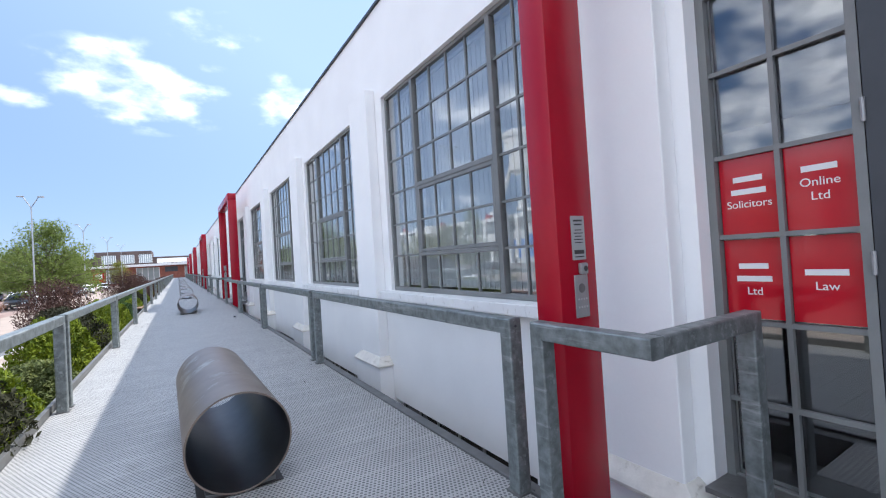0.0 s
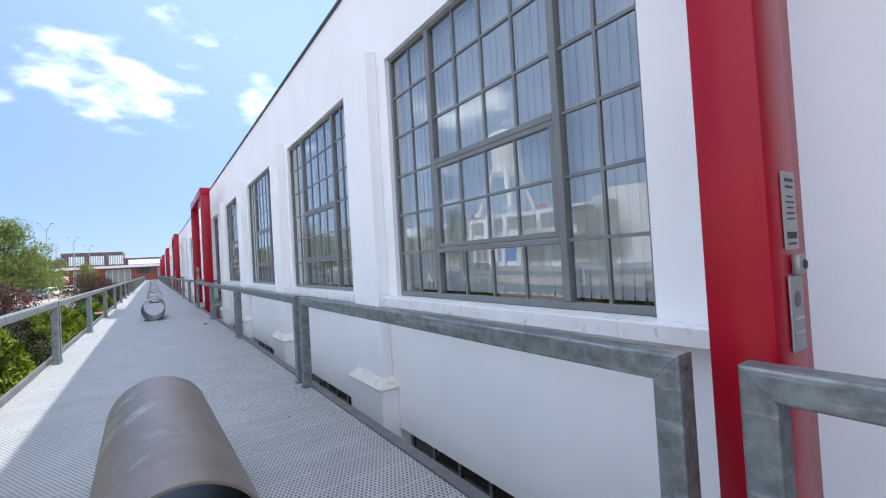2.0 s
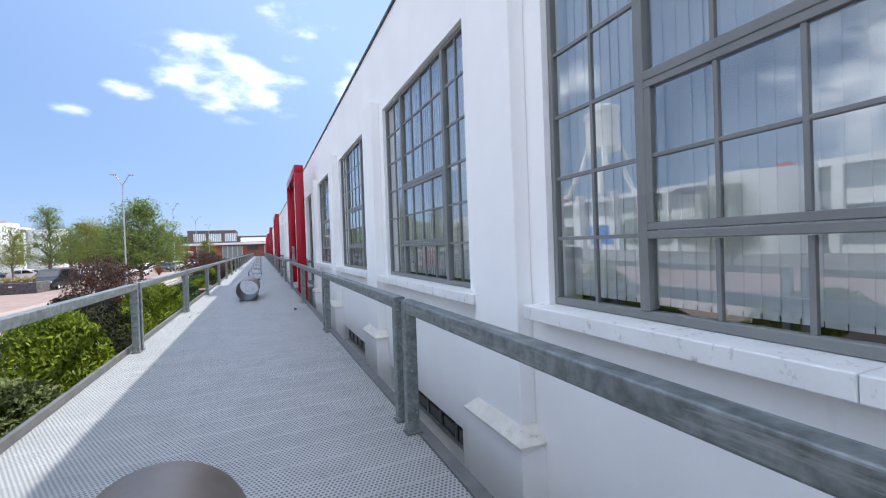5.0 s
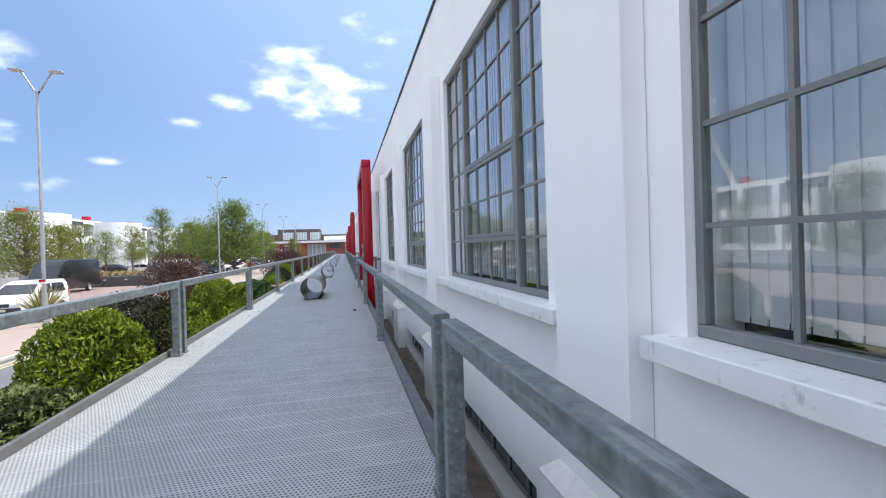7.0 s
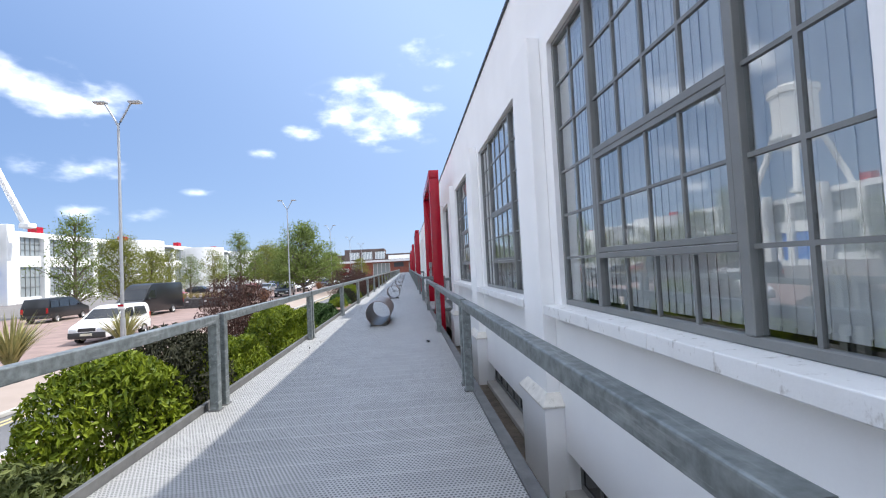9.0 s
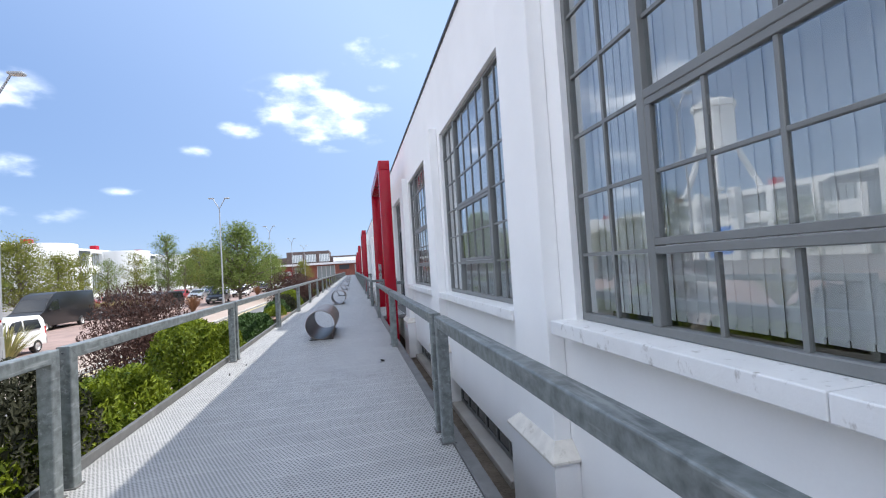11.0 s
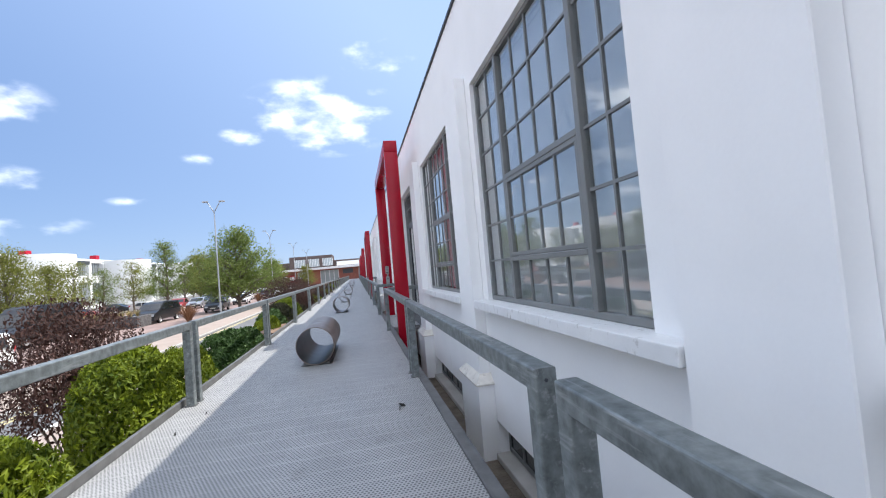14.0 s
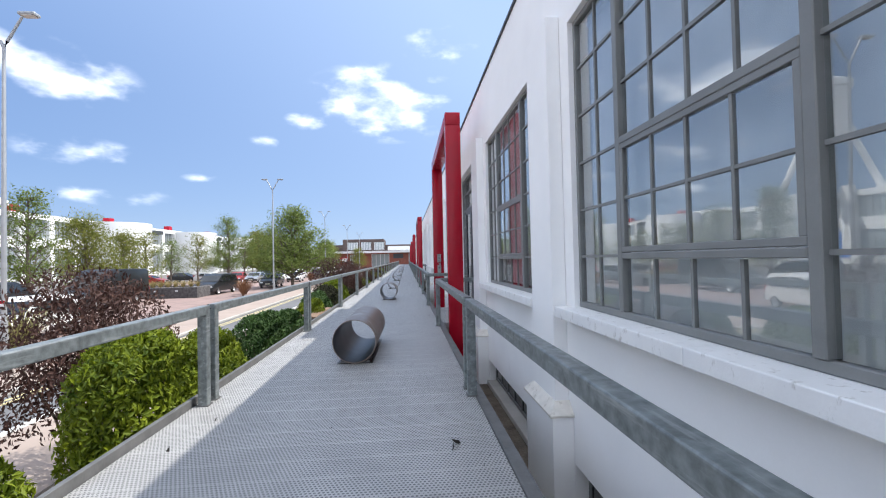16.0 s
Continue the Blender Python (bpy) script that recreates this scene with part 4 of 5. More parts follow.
def tree_mesh(seed, h, base, rx, rz, nclump, per, size, spread, material):
    """Trunk, limbs and a crown of leaf clumps round the limb ends."""
    g = random.Random(seed)
    gen = np.random.default_rng(seed)
    bm = bmesh.new()
    top = h * 0.86
    lean = g.uniform(-0.2, 0.2)
    tr = [(lean * (k / 6) ** 2, g.uniform(-0.05, 0.05) * k, top * k / 6) for k in range(7)]
    r0 = 0.022 * h
    tube(bm, tr, [r0 * (1 - 0.13 * k) for k in range(7)], 8)
    tips = []
    for k in range(nclump):
        f = (k + 0.5) / nclump
        z = base + (h - base) * f
        prof = math.sin(math.pi * min(1, 0.18 + 0.82 * f) ** 0.8) ** 0.7
        a = k * 2.4 + g.uniform(-0.4, 0.4)
        rr = rx * prof * g.uniform(0.45, 1.05)
        tip = Vector((rr * math.cos(a), rr * math.sin(a), z + g.uniform(-0.2, 0.3)))
        zs = max(base * 0.7, z - rr * 0.8)
        s = Vector((lean * (zs / top) ** 2, 0, min(zs, top)))
        mid = s.lerp(tip, 0.5) + Vector((0, 0, 0.12 * rr))
        tube(bm, [s, mid, tip], [r0 * 0.35, r0 * 0.22, r0 * 0.08], 5, False)
        tips.append(tip)
        for _ in range(2):
            t2 = mid + Vector((g.uniform(-1, 1), g.uniform(-1, 1), g.uniform(-0.1, 0.9))) * spread * 1.3
            tube(bm, [mid, t2], [r0 * 0.12, r0 * 0.04], 4, False)
            tips.append(t2)
    tips = np.array([list(v) for v in tips])
    n = len(tips) * per
    which = np.repeat(np.arange(len(tips)), per)
    off = np.clip(gen.normal(0, 1, (n, 3)), -1.7, 1.7) * np.array([spread, spread, spread * 0.7])
    off *= gen.uniform(0.5, 1.25, (len(tips), 1))[which]
    c = tips[which] + off
    d = off / (np.linalg.norm(off, axis=1)[:, None] + 1e-6)
    d[:, 2] += 0.6
    return finish(bm, "trunk", BARK), leaf_cloud("crown", c, d, size, material, gen)


TREES = {"big": tree_mesh(11, 8.5, 1.6, 5.3, 3.4, 58, 72, 0.15, 0.72, L_TREE), "slim": tree_mesh(12, 9.4, 1.5, 2.7, 3.6, 34, 54, 0.12, 0.5, L_TREE),
         "olive": tree_mesh(13, 7.8, 1.6, 3.6, 3.0, 42, 78, 0.12, 0.66, L_OLIVE), "young": tree_mesh(14, 6.6, 2.2, 2.4, 2.0, 18, 48, 0.11, 0.48, L_OLIVE), "young2": tree_mesh(15, 6.4, 2.0, 2.6, 2.0, 20, 48, 0.11, 0.5, L_TREE)}
TREE_LABEL = {"big": "full round leafy street tree in the car park", "slim": "tall slender light green car park tree", "olive": "spreading olive-green car park tree", "young": "young thin-stemmed tree with a light crown", "young2": "young small car park tree with a sparse crown"}


def tree(key, x, y, s, turn):
    t = thing("tree", TREE_LABEL[key], "tree", "trees in the car park", "", pose(x, y, GROUND - 0.02, 0, 0, turn) @ Matrix.Scale(s, 4))
    part("trunk", TREES[key][0], None, t)
    part("crown", TREES[key][1], None, t)


for key, x, y, s, a in (("big", -13.5, 62.0, 1.0, 0), ("slim", -32, 50.0, 1.0, 20), ("olive", -31, 55.2, 0.95, 0), ("olive", -31, 60.5, 0.8, 120), ("young", -32, 66.5, 1.0, 0), ("young2", -32, 72.0, 0.95, 40), ("young", -31, 77.5, 1.05, 100),
                        ("slim", -31, 88.5, 1.15, 80), ("young2", -30, 93.0, 1.2, 0), ("olive", -30, 101, 1.15, 30), ("big", -24, 96, 0.9, 50), ("slim", -30, 108, 0.9, 10), ("big", -19, 112, 0.85, 100), ("olive", -33, 118, 1.2, 0), ("big", -29, 128, 0.95, 10), ("big", -38, 138, 0.9, 200), ("olive", -22, 134, 1.0, 90),
                        ("young2", -33, 36.0, 1.0, 100), ("olive", -31, 26.0, 0.9, 60), ("young", -32, 14.0, 1.0, 10), ("olive", -33, 2.0, 0.9, 0), ("big", -48, 150, 1.0, 0), ("big", -60, 148, 1.1, 90), ("olive", -14.5, 140, 0.8, 0)):
    tree(key, x, y, s, a)

# ---- street lamps ----
LAMPM = mat("grey_lamp_column", (0.36, 0.37, 0.38), 0.5, 0.5, var=0.08, bump=0.02)
LENS = mat("lamp_diffuser", (0.55, 0.55, 0.52), 0.3, var=0.02, bump=0)
lamp = thing("street_lamp", "tall grey double-armed street lamp column", "street lamp", "street lamps", "", pose(-12.0, 24.4, GROUND + 0.1))
H = 8.1 - GROUND - 0.1
bm = bmesh.new()
tube(bm, [(0, 0, 0), (0, 0, 1.3), (0, 0, 1.31), (0, 0, H)], [0.095, 0.095, 0.07, 0.045], 12)
part("column", bm, LAMPM, lamp, smooth=True)
for sgn in (-1, 1):
    bm = bmesh.new()
    tube(bm, [(0, 0, H - 0.12), (sgn * 0.09, 0, H + 0.08), (sgn * 0.52, 0, H + 0.86)], [0.045, 0.042, 0.035], 10)
    part("arm", bm, LAMPM, lamp, smooth=True)
    hd = part("lamp_head", boxes((sgn * 0.68 - 0.24, sgn * 0.68 + 0.24, -0.13, 0.13, H + 0.84, H + 0.93), bevel=0.03), LAMPM, lamp, smooth=True)
    part("lens", boxes((sgn * 0.70 - 0.18, sgn * 0.70 + 0.18, -0.10, 0.10, H + 0.825, H + 0.839)), LENS, hd)
part("access_door", boxes((0.06, 0.1, -0.05, 0.05, 0.4, 0.9)), LAMPM, lamp)
for k in (-1, 1, 2, 3, 4):
    copy_thing(lamp, pose(-12.0 - 0.25 * max(k, 0), 24.4 + 26.3 * k, GROUND + 0.1, 0, 0, (3, 0, -4, 2, 0, 3)[k]))
t = thing("lamp_notice", "small red and white notice on a lamp column", "sign", "", "", pose(-12.0, 24.4, GROUND + 1.9))
part("plate", boxes((-0.12, 0.12, -0.112, -0.10, -0.09, 0.09)), LETTER, t)
part("band", boxes((-0.12, 0.12, -0.116, -0.1125, 0.0, 0.09)), RED, t)

# ---- vehicles ----
TYRE = mat("black_tyre_rubber", (0.02, 0.02, 0.02), 0.85, var=0.2, bump=0.1)
RIM = mat("silver_wheel_rim", (0.5, 0.5, 0.5), 0.35, 0.7, var=0.1, bump=0)
HEADL = mat("headlamp_glass", (0.6, 0.62, 0.64), 0.1, var=0.05, bump=0, spec=0.8)
TAILL = mat("red_tail_lamp", (0.35, 0.01, 0.01), 0.2, var=0.1, bump=0)
PLASTIC = mat("dark_bumper_plastic", (0.03, 0.03, 0.032), 0.6, var=0.15)
NPL = mat("number_plate", (0.6, 0.58, 0.45), 0.5, var=0.05, bump=0)


def paint(name, c, metal=0.3):
    return mat(name, c, 0.32, metal, var=0.05, scale=1.5, bump=0, coat=0.25)


P_BLACK, P_WHITE, P_SILVER, P_RED, P_BLUE = paint("black_car_paint", (0.010, 0.011, 0.013), 0.0), paint("white_car_paint", (0.72, 0.72, 0.71), 0.0), paint("silver_car_paint", (0.42, 0.43, 0.44), 0.7), paint("red_car_paint", (0.35, 0.02, 0.02)), paint("blue_car_paint", (0.03, 0.06, 0.16))
KINDS = {
    "panel_van": dict(W=1.98, prof=((0, .32), (0, .92), (.12, 1.08), (.95, 1.34), (1.72, 2.26), (2.05, 2.54), (2.6, 2.66), (6.75, 2.62), (6.9, 2.4), (6.95, .36)), screen=((.95, 1.34), (1.72, 2.26)), side=(((1.28, 1.40), (1.95, 2.08), (2.5, 2.12), (2.5, 1.42)),), wheels=(1.0, 5.1), wr=.35),
    "small_van": dict(W=1.68, prof=((0, .28), (0, .72), (.18, .88), (.92, 1.08), (1.62, 1.60), (2.1, 1.73), (3.6, 1.70), (3.82, 1.5), (3.9, 1.0), (3.92, .32)), screen=((.92, 1.08), (1.62, 1.60)), side=(((1.25, 1.10), (1.72, 1.52), (2.3, 1.56), (2.3, 1.08)), ((2.42, 1.08), (2.42, 1.56), (3.4, 1.52), (3.5, 1.10))), wheels=(.72, 3.22), wr=.29),
    "people_carrier": dict(W=1.92, prof=((0, .3), (0, .82), (.18, 1.0), (.95, 1.16), (1.75, 1.76), (2.2, 1.90), (4.9, 1.86), (5.1, 1.2), (5.14, .34)), screen=((.95, 1.16), (1.75, 1.76)), side=(((1.35, 1.18), (1.9, 1.68), (2.6, 1.72), (2.6, 1.16)), ((2.7, 1.16), (2.7, 1.72), (3.8, 1.72), (3.8, 1.16)), ((3.9, 1.16), (3.9, 1.72), (4.75, 1.68), (4.85, 1.18))), wheels=(.95, 4.15), wr=.33),
    "car": dict(W=1.82, prof=((0, .28), (0, .68), (.15, .80), (1.2, .98), (1.95, 1.44), (2.4, 1.52), (3.5, 1.48), (4.15, 1.02), (4.4, .92), (4.42, .34)), screen=((1.2, .98), (1.95, 1.44)), side=(((1.6, .98), (2.1, 1.38), (2.75, 1.42), (2.75, .96)), ((2.85, .96), (2.85, 1.42), (3.4, 1.38), (3.8, 1.0))), wheels=(.85, 3.5), wr=.32),
}


def vehicle_meshes(kind, colour):
    k = KINDS[kind]
    W, prof = k["W"] / 2, k["prof"]
    belt = prof[3][1]
    top = max(z for _, z in prof)

    def hw(z):
        return W * (1 - 0.13 * max(0, (z - belt) / max(top - belt, 0.1))) if z > belt else W * (1 - 0.05 * max(0, (belt * 0.6 - z)))
    bm = bmesh.new()
    l = [bm.verts.new((-hw(z), y, z)) for y, z in prof]
    r = [bm.verts.new((hw(z), y, z)) for y, z in prof]
    bm.faces.new(l)
    bm.faces.new(r[::-1])
    for i in range(len(prof)):
        j = (i + 1) % len(prof)
        bm.faces.new((l[i], r[i], r[j], l[j]))
    bmesh.ops.bevel(bm, geom=bm.edges[:], offset=0.05, segments=2, affect="EDGES", profile=0.5)
    out = [("body", finish(bm, "body", colour, True), "")]
    (y0, z0), (y1, z1) = k["screen"]
    bm = bmesh.new()
    n = Vector((0, -(z1 - z0), y1 - y0)).normalized() * 0.012
    a = 0.08
    q = [(-hw(z0) * .9, y0 + a * (y1 - y0), z0 + a * (z1 - z0)), (hw(z0) * .9, y0 + a * (y1 - y0), z0 + a * (z1 - z0)), (hw(z1) * .88, y1 - a * (y1 - y0), z1 - a * (z1 - z0)), (-hw(z1) * .88, y1 - a * (y1 - y0), z1 - a * (z1 - z0))]
    lo = [bm.verts.new(Vector(p)) for p in q]
    hi = [bm.verts.new(Vector(p) + n) for p in q]
    bm.faces.new(hi)
    for i in range(4):
        bm.faces.new((lo[i], lo[(i + 1) % 4], hi[(i + 1) % 4], hi[i]))
    out.append(("windscreen", finish(bm, "windscreen", CARGLASS), ""))
    for poly in k["side"]:
        for sgn in (-1, 1):
            bm = bmesh.new()
            a = [bm.verts.new((sgn * (hw(z) - 0.01), y, z)) for y, z in poly]
            b = [bm.verts.new((sgn * (hw(z) + 0.012), y, z)) for y, z in poly]
            bm.faces.new(b)
            for i in range(4):
                bm.faces.new((a[i], a[(i + 1) % 4], b[(i + 1) % 4], b[i]))
            out.append(("side_window", finish(bm, "side_window", CARGLASS), ""))
    yl = prof[-1][0]
    for sgn in (-1, 1):
        out.append(("headlight", finish(boxes((sgn * W * .72 - .16, sgn * W * .72 + .16, -0.03, 0.10, prof[1][1] - .16, prof[1][1] + .04), bevel=0.03), "headlight", HEADL, True), ""))
        out.append(("tail_light", finish(boxes((sgn * W * .88 - .07, sgn * W * .88 + .07, yl - .12, yl + .012, .75, 1.15), bevel=0.02), "tail_light", TAILL, True), ""))
        out.append(("wing_mirror", finish(boxes((sgn * (W + .10) - .09, sgn * (W + .10) + .09, k["screen"][0][0] + .38, k["screen"][0][0] + .48, belt + .0, belt + .17), bevel=0.03), "wing_mirror", PLASTIC, True), ""))
    out.append(("bumper", finish(boxes((-W * .97, W * .97, -0.05, 0.10, .30, .58), bevel=0.03), "bumper", PLASTIC, True), ""))
    out.append(("rear_bumper", finish(boxes((-W * .97, W * .97, yl - .1, yl + .05, .34, .6), bevel=0.03), "rear_bumper", PLASTIC, True), ""))
    out.append(("grille", finish(boxes((-W * .45, W * .45, -0.02, 0.05, .62, .78), bevel=0.01), "grille", PLASTIC), ""))
    out.append(("number_plate", finish(boxes((-.26, .26, -0.062, -0.051, .42, .53)), "number_plate", NPL), ""))
    wheels = []
    for wy in k["wheels"]:
        for sgn in (-1, 1):
            R = k["wr"]
            ty = bmesh.new()
            lathe(ty, [(R * .62, -.1), (R * .92, -.11), (R, -.08), (R, .08), (R * .92, .11), (R * .62, .1)], 24)
            rm = bmesh.new()
            lathe(rm, [(0.02, .07), (R * .3, .085), (R * .55, .06), (R * .64, .1), (R * .64, -.1), (0.02, -.08)], 20)
            wheels.append((finish(ty, "tyre", TYRE, True), finish(rm, "rim", RIM, True), Matrix.Translation((sgn * (W - .09), wy, R)) @ Matrix.Rotation(math.pi / 2 * sgn, 4, "Y")))
    return out, wheels


VEH = {}


def vehicle(kind, colour, label, x, y, turn=0):
    key = (kind, colour.name)
    if key not in VEH:
        VEH[key] = vehicle_meshes(kind, colour)
    t = thing(kind, label, "van" if "van" in kind else "car", "parked vehicles", "", pose(x, y, GROUND + 0.02, 0, 0, turn))
    for n, me, lab in VEH[key][0]:
        part(n, me, None, t)
    for ty, rm, m in VEH[key][1]:
        w = part("wheel", ty, None, t)
        w.matrix_basis = m
        part("rim", rm, None, w)


vehicle("panel_van", P_BLACK, "tall black panel van parked in the car park", -22.0, 40.7)
vehicle("small_van", P_WHITE, "small white van parked near the paved island", -15.6, 27.6, 2)
vehicle("people_carrier", P_BLACK, "black people carrier parked by the white building", -29.5, 46.6, 186)
vehicle("people_carrier", P_BLACK, "dark people carrier parked by the gabion planter", -19.0, 52.2, -3)
vehicle("car", P_BLACK, "dark car parked near a street lamp", -16.0, 61.0, 4)
far_paints = (P_WHITE, P_SILVER, P_BLACK, P_WHITE, P_BLUE, P_WHITE, P_SILVER, P_BLACK, P_WHITE, P_RED)
for i, (x, y, a) in enumerate(((-16.5, 74, 5), (-19.5, 76, -4), (-22.5, 74.5, 2), (-25.5, 76.5, 8), (-15.5, 86, 0), (-18.8, 87, 3), (-22, 86, -3), (-14.5, 95, 90), (-26, 90, 0), (-17, 104, 0), (-20, 105, 3), (-14.8, 112, 6), (-33.5, 66, 85), (-33.5, 74, 95), (-33.8, 84, 92), (-28, 80, 92))):
    c = far_paints[(i * 3) % 10]
    vehicle("car", c, "%s car parked in the car park" % c.name.split("_")[0], x, y, a)
vehicle("small_van", P_WHITE, "white van parked far along the car park", -14.2, 91, 8)

# ---- gabion planter with grasses ----
GABION = mat("dark_gabion_stone", (0.09, 0.085, 0.085), 0.9, var=0.5, scale=5, fine=9, bump=1.0, dist=0.06)
t = thing("gabion_planter", "low dark stone gabion planter in the car park", "planter", "", "", pose(-24.4, 49.6, GROUND))
part("wall", boxes((0, 6.1, 0, 0.5, 0, 0.95), (0, 0.5, 0.504, 3.5, 0, 0.95), (5.6, 6.1, 0.504, 3.5, 0, 0.95), (0.504, 5.596, 3.0, 3.5, 0, 0.95), bevel=0.04), GABION, t)
part("soil", boxes((0.51, 5.59, 0.51, 2.99, 0.3, 0.85)), SOIL, t)
for k in range(3):
    part("label_plate", boxes((0.9 + k * 1.7, 1.15 + k * 1.7, -0.012, 0.0, 0.6, 0.7)), LETTER, t)
gr = random.Random(8)
for k in range(16):
    q = thing("ornamental_grass", "tuft of straw-coloured ornamental grass in the planter", "grass", "grasses in the planter", "", pose(-24.4 + 0.8 + (k % 8) * 0.63, 50.4 + (k // 8) * 1.3, GROUND + 0.84, 0, 0, gr.uniform(0, 360)))
    part("leaf_clump", SP_S, None, q)

# ---- white building across the car park ----
SUNWHITE = mat("white_painted_facade", (0.74, 0.74, 0.73), 0.7, var=0.04, scale=0.8, fine=20, bump=0.1)
FARGLASS = mat("grey_window_glazing", (0.26, 0.29, 0.30), 0.08, var=0.1, scale=0.6, bump=0, spec=0.8)
BLUEP = mat("blue_painted_panel", (0.02, 0.16, 0.55), 0.5, var=0.08)
FX = -42.0
FAR_OUT = Matrix.Translation((-0.43, 10.87, 1.57)) @ Matrix.Scale(1.62, 4) @ Matrix.Translation((0.43, -10.87, -1.57))
opp = thing("white_building", "long two-storey white factory building with ribbed window bays", "building", "", "", FAR_OUT @ pose(FX, 0, GROUND))
Z = lambda z: z - GROUND
bays = [-60 + 3.9 * k for k in range(50)]
bm = bmesh.new()
box(bm, -16, 0.0, bays[0], bays[-1] + 3.9, 0, Z(0.45))
box(bm, -16, 0.0, bays[0], bays[-1] + 3.9, Z(3.75), Z(4.95))
box(bm, -16, 0.12, bays[0], bays[-1] + 3.9, Z(7.0), Z(7.6))
box(bm, -16, -0.9, bays[0], bays[-1] + 3.9, Z(0.45) + 0.002, Z(3.75) - 0.002)
box(bm, -16, -0.9, bays[0], bays[-1] + 3.9, Z(4.95) + 0.002, Z(7.0) - 0.002)
part("wall", bm, SUNWHITE, opp)
colm = finish(boxes((-0.88, 0.35, 0, 0.75, 0, Z(6.99)), bevel=0.02, seg=1), "column", SUNWHITE)
for y in bays:
    c = part("column", colm, None, opp)
    c.location = (0, y, 0)
parts = {}
for nm, h in (("hi", 2.05), ("lo", 3.3)):
    parts[nm] = (finish(boxes((-0.25, -0.2, 0.75, 3.9, 0.001, h - 0.001)), "glazing", FARGLASS), finish(boxes(*[(-0.2, -0.12, 0.75 + 3.15 * j / 5 - 0.035, 0.75 + 3.15 * j / 5 + 0.035, 0.0, h) for j in range(1, 5)], *[(-0.199, -0.121, 0.75, 3.9, h * j / 3 - 0.025, h * j / 3 + 0.025) for j in range(1, 3)]), "mullions", GREYF))
for i, y in enumerate(bays[:-1]):
    for nm, z in (("hi", 4.95), ("lo", 0.45)):
        if nm == "lo" and 46 < y < 54:
            continue
        w = part("window", parts[nm][0], None, opp)
        w.location = (0, y, Z(z))
        part("mullions", parts[nm][1], None, w)
part("panel", boxes((-0.3, -0.1, 49.6, 54.9, 0.0, Z(3.7))), BLUEP, opp, "large blue painted door panel")
for y in (30.5, 46, 61.5, 77, 92.6, 108, 15, -1):
    part("roof_box", boxes((-1.5, -0.6, y - 0.5, y + 0.5, Z(7.6), Z(8.4))), RED, opp, "red roof box")
for y in (74.6, 96.0, 31.0, 11.0, 117.0):
    bm = bmesh.new()
    rr = lathe(bm, [(3.9, 0), (3.9, Z(7.35)), (3.6, Z(7.35))], 40, (1.8, y))
    bm.faces.new(rr[-1])
    part("stair_tower", bm, SUNWHITE, opp, "round white stair tower", smooth=True)
    part("tower_canopy", boxes((0.5, 4.2, y + 3.4, y + 6.6, Z(6.2), Z(6.7))), COPING, opp)
    part("entrance_glass", boxes((-0.1, 0.6, y + 3.9, y + 6.3, 0, Z(6.19))), FARGLASS, opp)

# ---- water tower ----
wt = thing("water_tower", "white concrete water tower on splayed legs above the building", "water tower", "", "", FAR_OUT @ pose(-42.3, 52.6, GROUND))
for sx in (-1, 1):
    for sy in (-1, 1):
        bm = bmesh.new()
        tube(bm, [(sx * 3.1, sy * 3.1, Z(7.6)), (sx * 2.3, sy * 2.3, Z(10.6)), (sx * 1.5, sy * 1.5, Z(13.6))], [0.34, 0.32, 0.30], 8)
        part("leg", bm, SUNWHITE, wt)
bm = bmesh.new()
rr = lathe(bm, [(1.6, Z(13.2)), (2.35, Z(13.6)), (2.35, Z(14.2)), (2.05, Z(14.3)), (2.05, Z(18.4)), (2.3, Z(18.5)), (2.3, Z(19.1)), (1.2, Z(19.7)), (0.3, Z(19.9))], 36)
bm.faces.new(rr[0])
bm.faces.new(rr[-1])
part("tank", bm, SUNWHITE, wt, smooth=True)
for sx in (-1, 1):
    for sy in (-1, 1):
        part("footing", boxes((sx * 3.1 - 0.5, sx * 3.1 + 0.5, sy * 3.1 - 0.5, sy * 3.1 + 0.5, Z(7.602), Z(8.1)), bevel=0.08), SUNWHITE, wt)
for sy in (-3.2, 3.2):
    part("buttress", boxes((0.55, 1.4, sy - 0.45, sy + 0.45, 0, Z(8.1)), bevel=0.05), SUNWHITE, wt)

# ---- brick building at the end ----
BRICKW = mat("red_brick_wall", (0.24, 0.085, 0.06), 0.85, var=0.2, scale=1.5, fine=14, bump=0.2)
BROWNB = mat("brown_brick_wall", (0.085, 0.06, 0.055), 0.85, var=0.2, scale=1.5, fine=14, bump=0.2)
ROOFW = mat("white_roof_fascia", (0.66, 0.66, 0.66), 0.6, var=0.05)
end = thing("brick_building", "low red brick building with white flat roof and brown block", "building", "", "", pose(0, 165, GROUND))
part("wall", boxes((-36, 5, 0, 14, 0, Z(4.0))), BRICKW, end)
part("roof", boxes((-38, 6.5, -2.5, 15, Z(4.0) + 0.003, Z(4.7)), bevel=0.05), ROOFW, end)
part("upper_block", boxes((-24.5, -9, 14.2, 30, 0, Z(9.6))), BROWNB, end)
part("upper_block", boxes((-34, -24.503, 16, 30, 0, Z(7.6))), BROWNB, end)
part("upper_block", boxes((-8.997, 8, 15.2, 30, 0, Z(7.4))), BROWNB, end)
part("skylight", boxes((-7.5, 7, 14.9, 15.19, Z(5.2), Z(6.8))), ROOFW, end, "pale glazed roof strip")
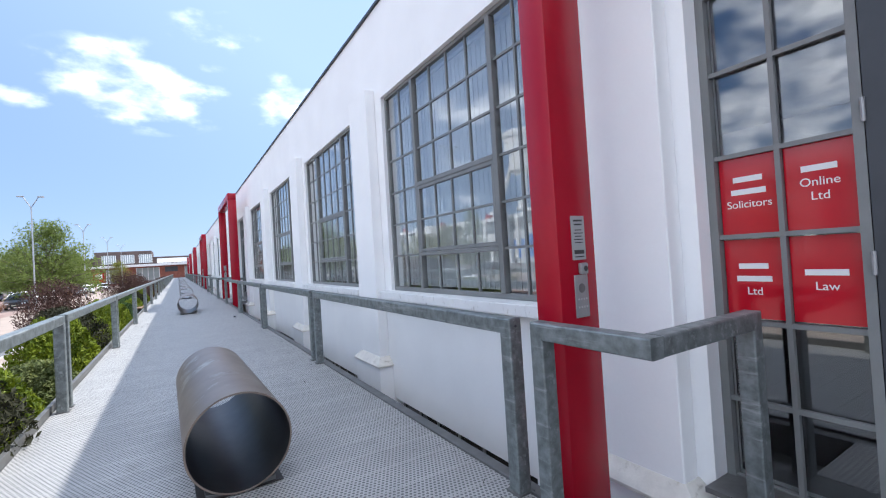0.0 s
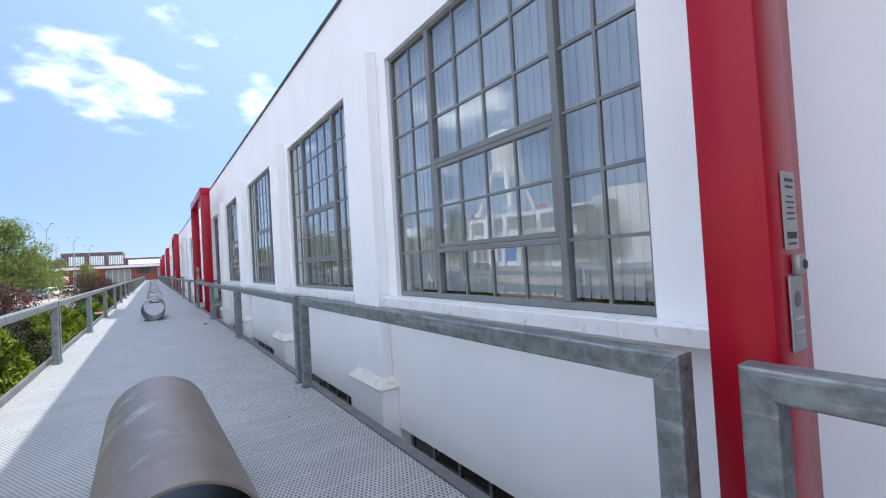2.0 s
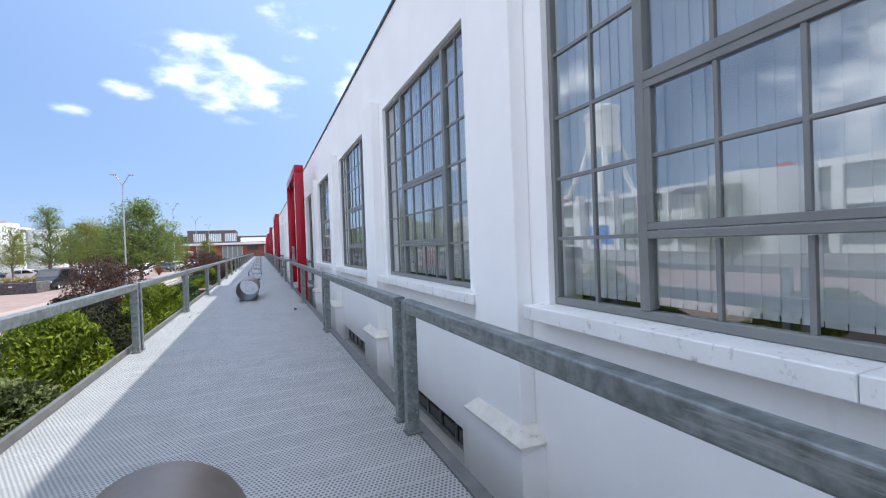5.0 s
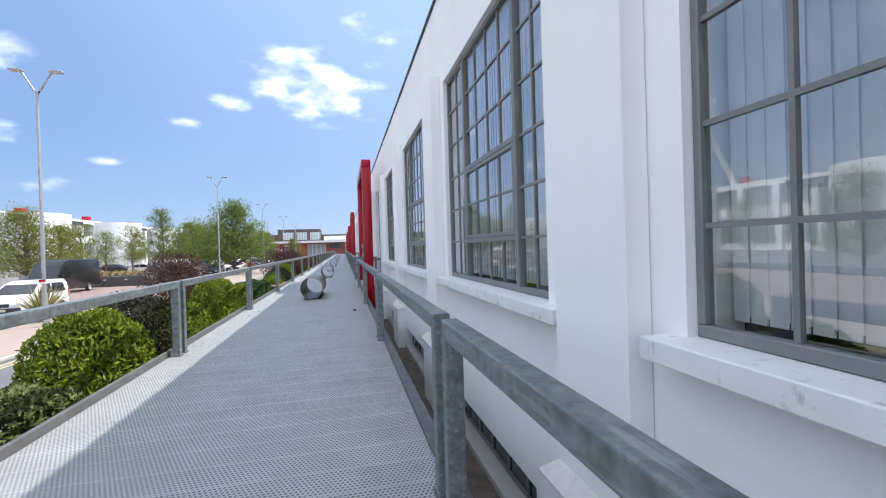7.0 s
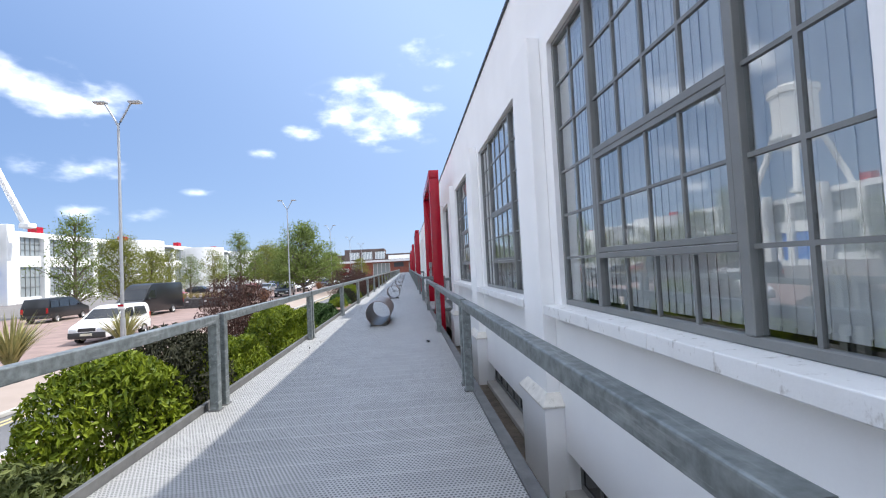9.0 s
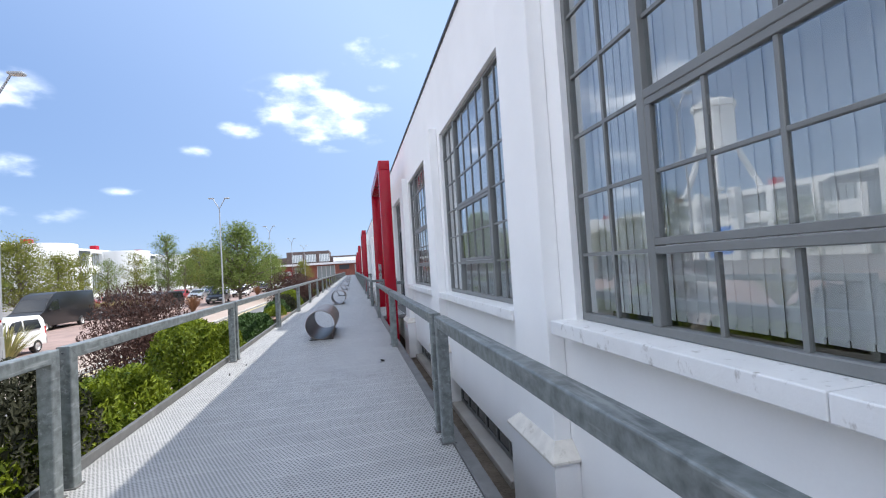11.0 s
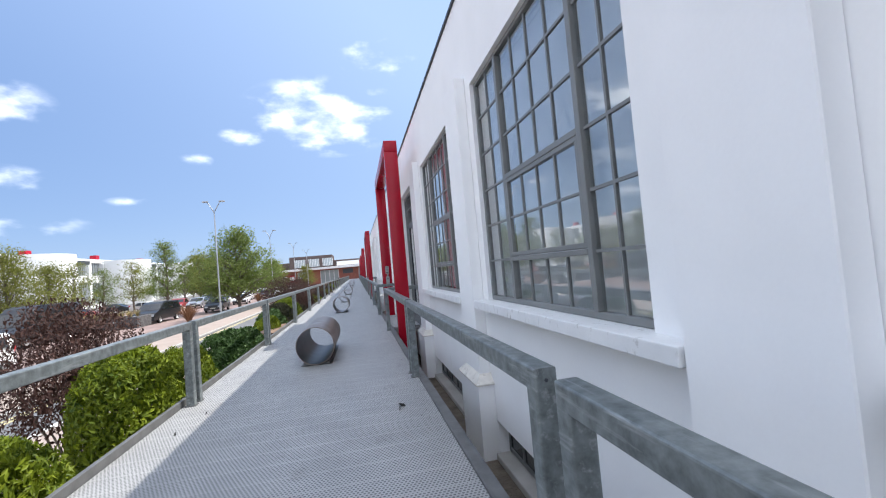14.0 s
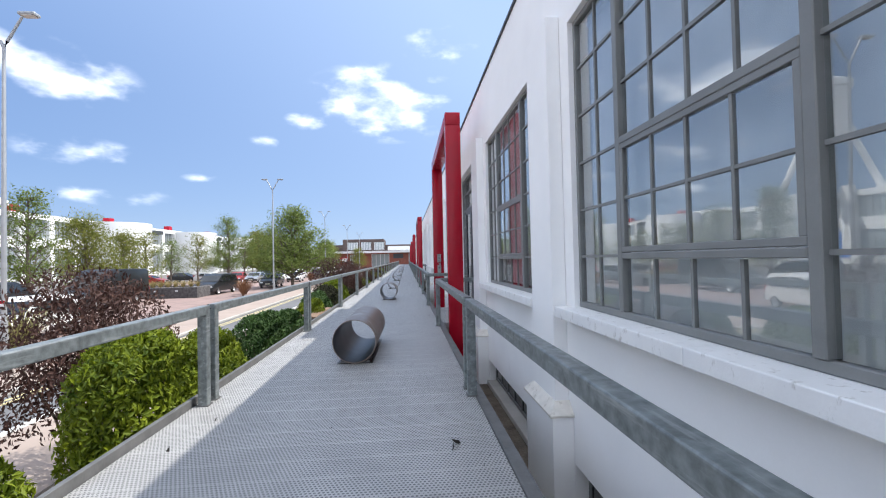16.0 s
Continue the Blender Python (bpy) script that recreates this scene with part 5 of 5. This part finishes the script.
for x in (-22.5, -17.5, -12.5):
    w = part("window", boxes((x, x + 3.6, 14.0, 14.19, Z(5.5), Z(8.4))), FARGLASS, end)
    part("frame", boxes(*[(x + 3.6 * j / 6 - 0.06, x + 3.6 * j / 6 + 0.06, 13.95, 13.999, Z(5.5), Z(8.4)) for j in range(7)]), ROOFW, w)
for x0, x1 in ((-34, -29), (-20, -17), (-12.5, -6.5), (0.5, 3.5)):
    w = part("window", boxes((x0, x1, -0.1, -0.002, 0.6, Z(3.6))), FARGLASS, end)
    part("frame", boxes(*[(x0 + (x1 - x0) * j / 4 - 0.06, x0 + (x1 - x0) * j / 4 + 0.06, -0.16, -0.102, 0.6, Z(3.6)) for j in range(5)]), ROOFW, w)
part("name_panel", boxes((-5, -1.5, -0.1, -0.002, Z(2.0), Z(3.6))), COPING, end)
t = thing("site_sign", "red and white site sign on two posts", "sign", "", "", pose(-21, 150, GROUND))
part("board", boxes((-2.2, 2.2, -0.06, 0.06, 1.4, 4.0)), RED, t)
part("panel", boxes((-1.9, -0.2, -0.075, -0.061, 2.3, 3.6)), LETTER, t)
part("panel", boxes((0.3, 1.8, -0.075, -0.061, 2.3, 3.6)), LETTER, t)
for x in (-1.8, 1.8):
    part("post", boxes((x - 0.06, x + 0.06, 0.062, 0.16, 0, 4.0)), GALV, t)

# ---- wooden bench in the bed, leaf litter ----
WOOD = mat("weathered_bench_wood", (0.20, 0.13, 0.085), 0.8, var=0.25, scale=5, fine=60, bump=0.3)
t = thing("bench", "low weathered wooden slatted bench beside the walkway", "bench", "", "", pose(-3.2, 23.2, 0))
for k in range(3):
    part("slat", boxes((-0.25 + k * 0.17, -0.10 + k * 0.17, 0, 2.4, -0.02, 0.03), bevel=0.006, seg=1), WOOD, t)
for y in (0.3, 2.0):
    part("support", boxes((-0.25, 0.24, y, y + 0.08, -1.12, -0.021)), GALVD, t)
LITTER = mat("dry_black_leaf", (0.02, 0.018, 0.016), 0.8, var=0.2)
gen = np.random.default_rng(5)
for (x, y, n, s) in ((-0.05, 14.5, 3, 0.055), (-2.3, 15.4, 1, 0.03), (-2.5, 14.7, 1, 0.03), (-1.19, 15.07, 1, 0.02), (0.1, 12.6, 1, 0.02), (-0.3, 16.8, 1, 0.025), (-2.2, 9.9, 1, 0.03), (-2.0, 10.6, 1, 0.03), (-0.15, 5.2, 1, 0.02)):
    c = np.array([[x, y, 0.012]]) + gen.normal(0, 0.04, (n, 3)) * np.array([1, 1, 0.1])
    d = np.tile([0, 0, 1.0], (n, 1))
    tagged(new("dry_leaf", leaf_cloud("dry_leaf", c, d, s, LITTER, gen)), "small dry dark leaf lying on the steel deck", "leaf", "fallen leaves")

gl = np.random.default_rng(9)
n = 420
c = np.stack([0.27 - np.abs(gl.normal(0, 0.09, n)), gl.uniform(-2, 24, n), np.full(n, 0.006)], 1)
d = np.tile([0, 0, 1.0], (n, 1))
tagged(new("leaf_litter", leaf_cloud("leaf_litter", c, d, 0.008, LITTER, gl)), "specks of dark leaf litter along the deck edge", "litter", "", "stuff")

# ---- deck planks ----
PLANK = 0.30
plank_me = finish(boxes((DECK_L, DECK_R, 0.0015, PLANK - 0.0015, -0.03, 0.0), (DECK_L + 0.02, DECK_R - 0.02, -0.01, 0.02, -0.045, -0.031), bevel=0.002, seg=1), "plank", DECK)
deck = new("floor_walkway")
tagged(deck, "walkway deck of perforated galvanised steel planks", "walkway", "", "structure")
for k in range(-10, 120):
    o = part("plank", plank_me, None, deck)
    o.location = (0, k * PLANK, 0)
bm = bmesh.new()
for k in list(range(int(START_Y / PLANK), -10)) + list(range(120, int(END_Y / PLANK))):
    box(bm, DECK_L, DECK_R, k * PLANK + 0.004, (k + 1) * PLANK - 0.004, -0.03, 0.0)
tagged(part("planks_beyond", bm, DECK, deck), "perforated steel planks further along", "", "", "stuff")
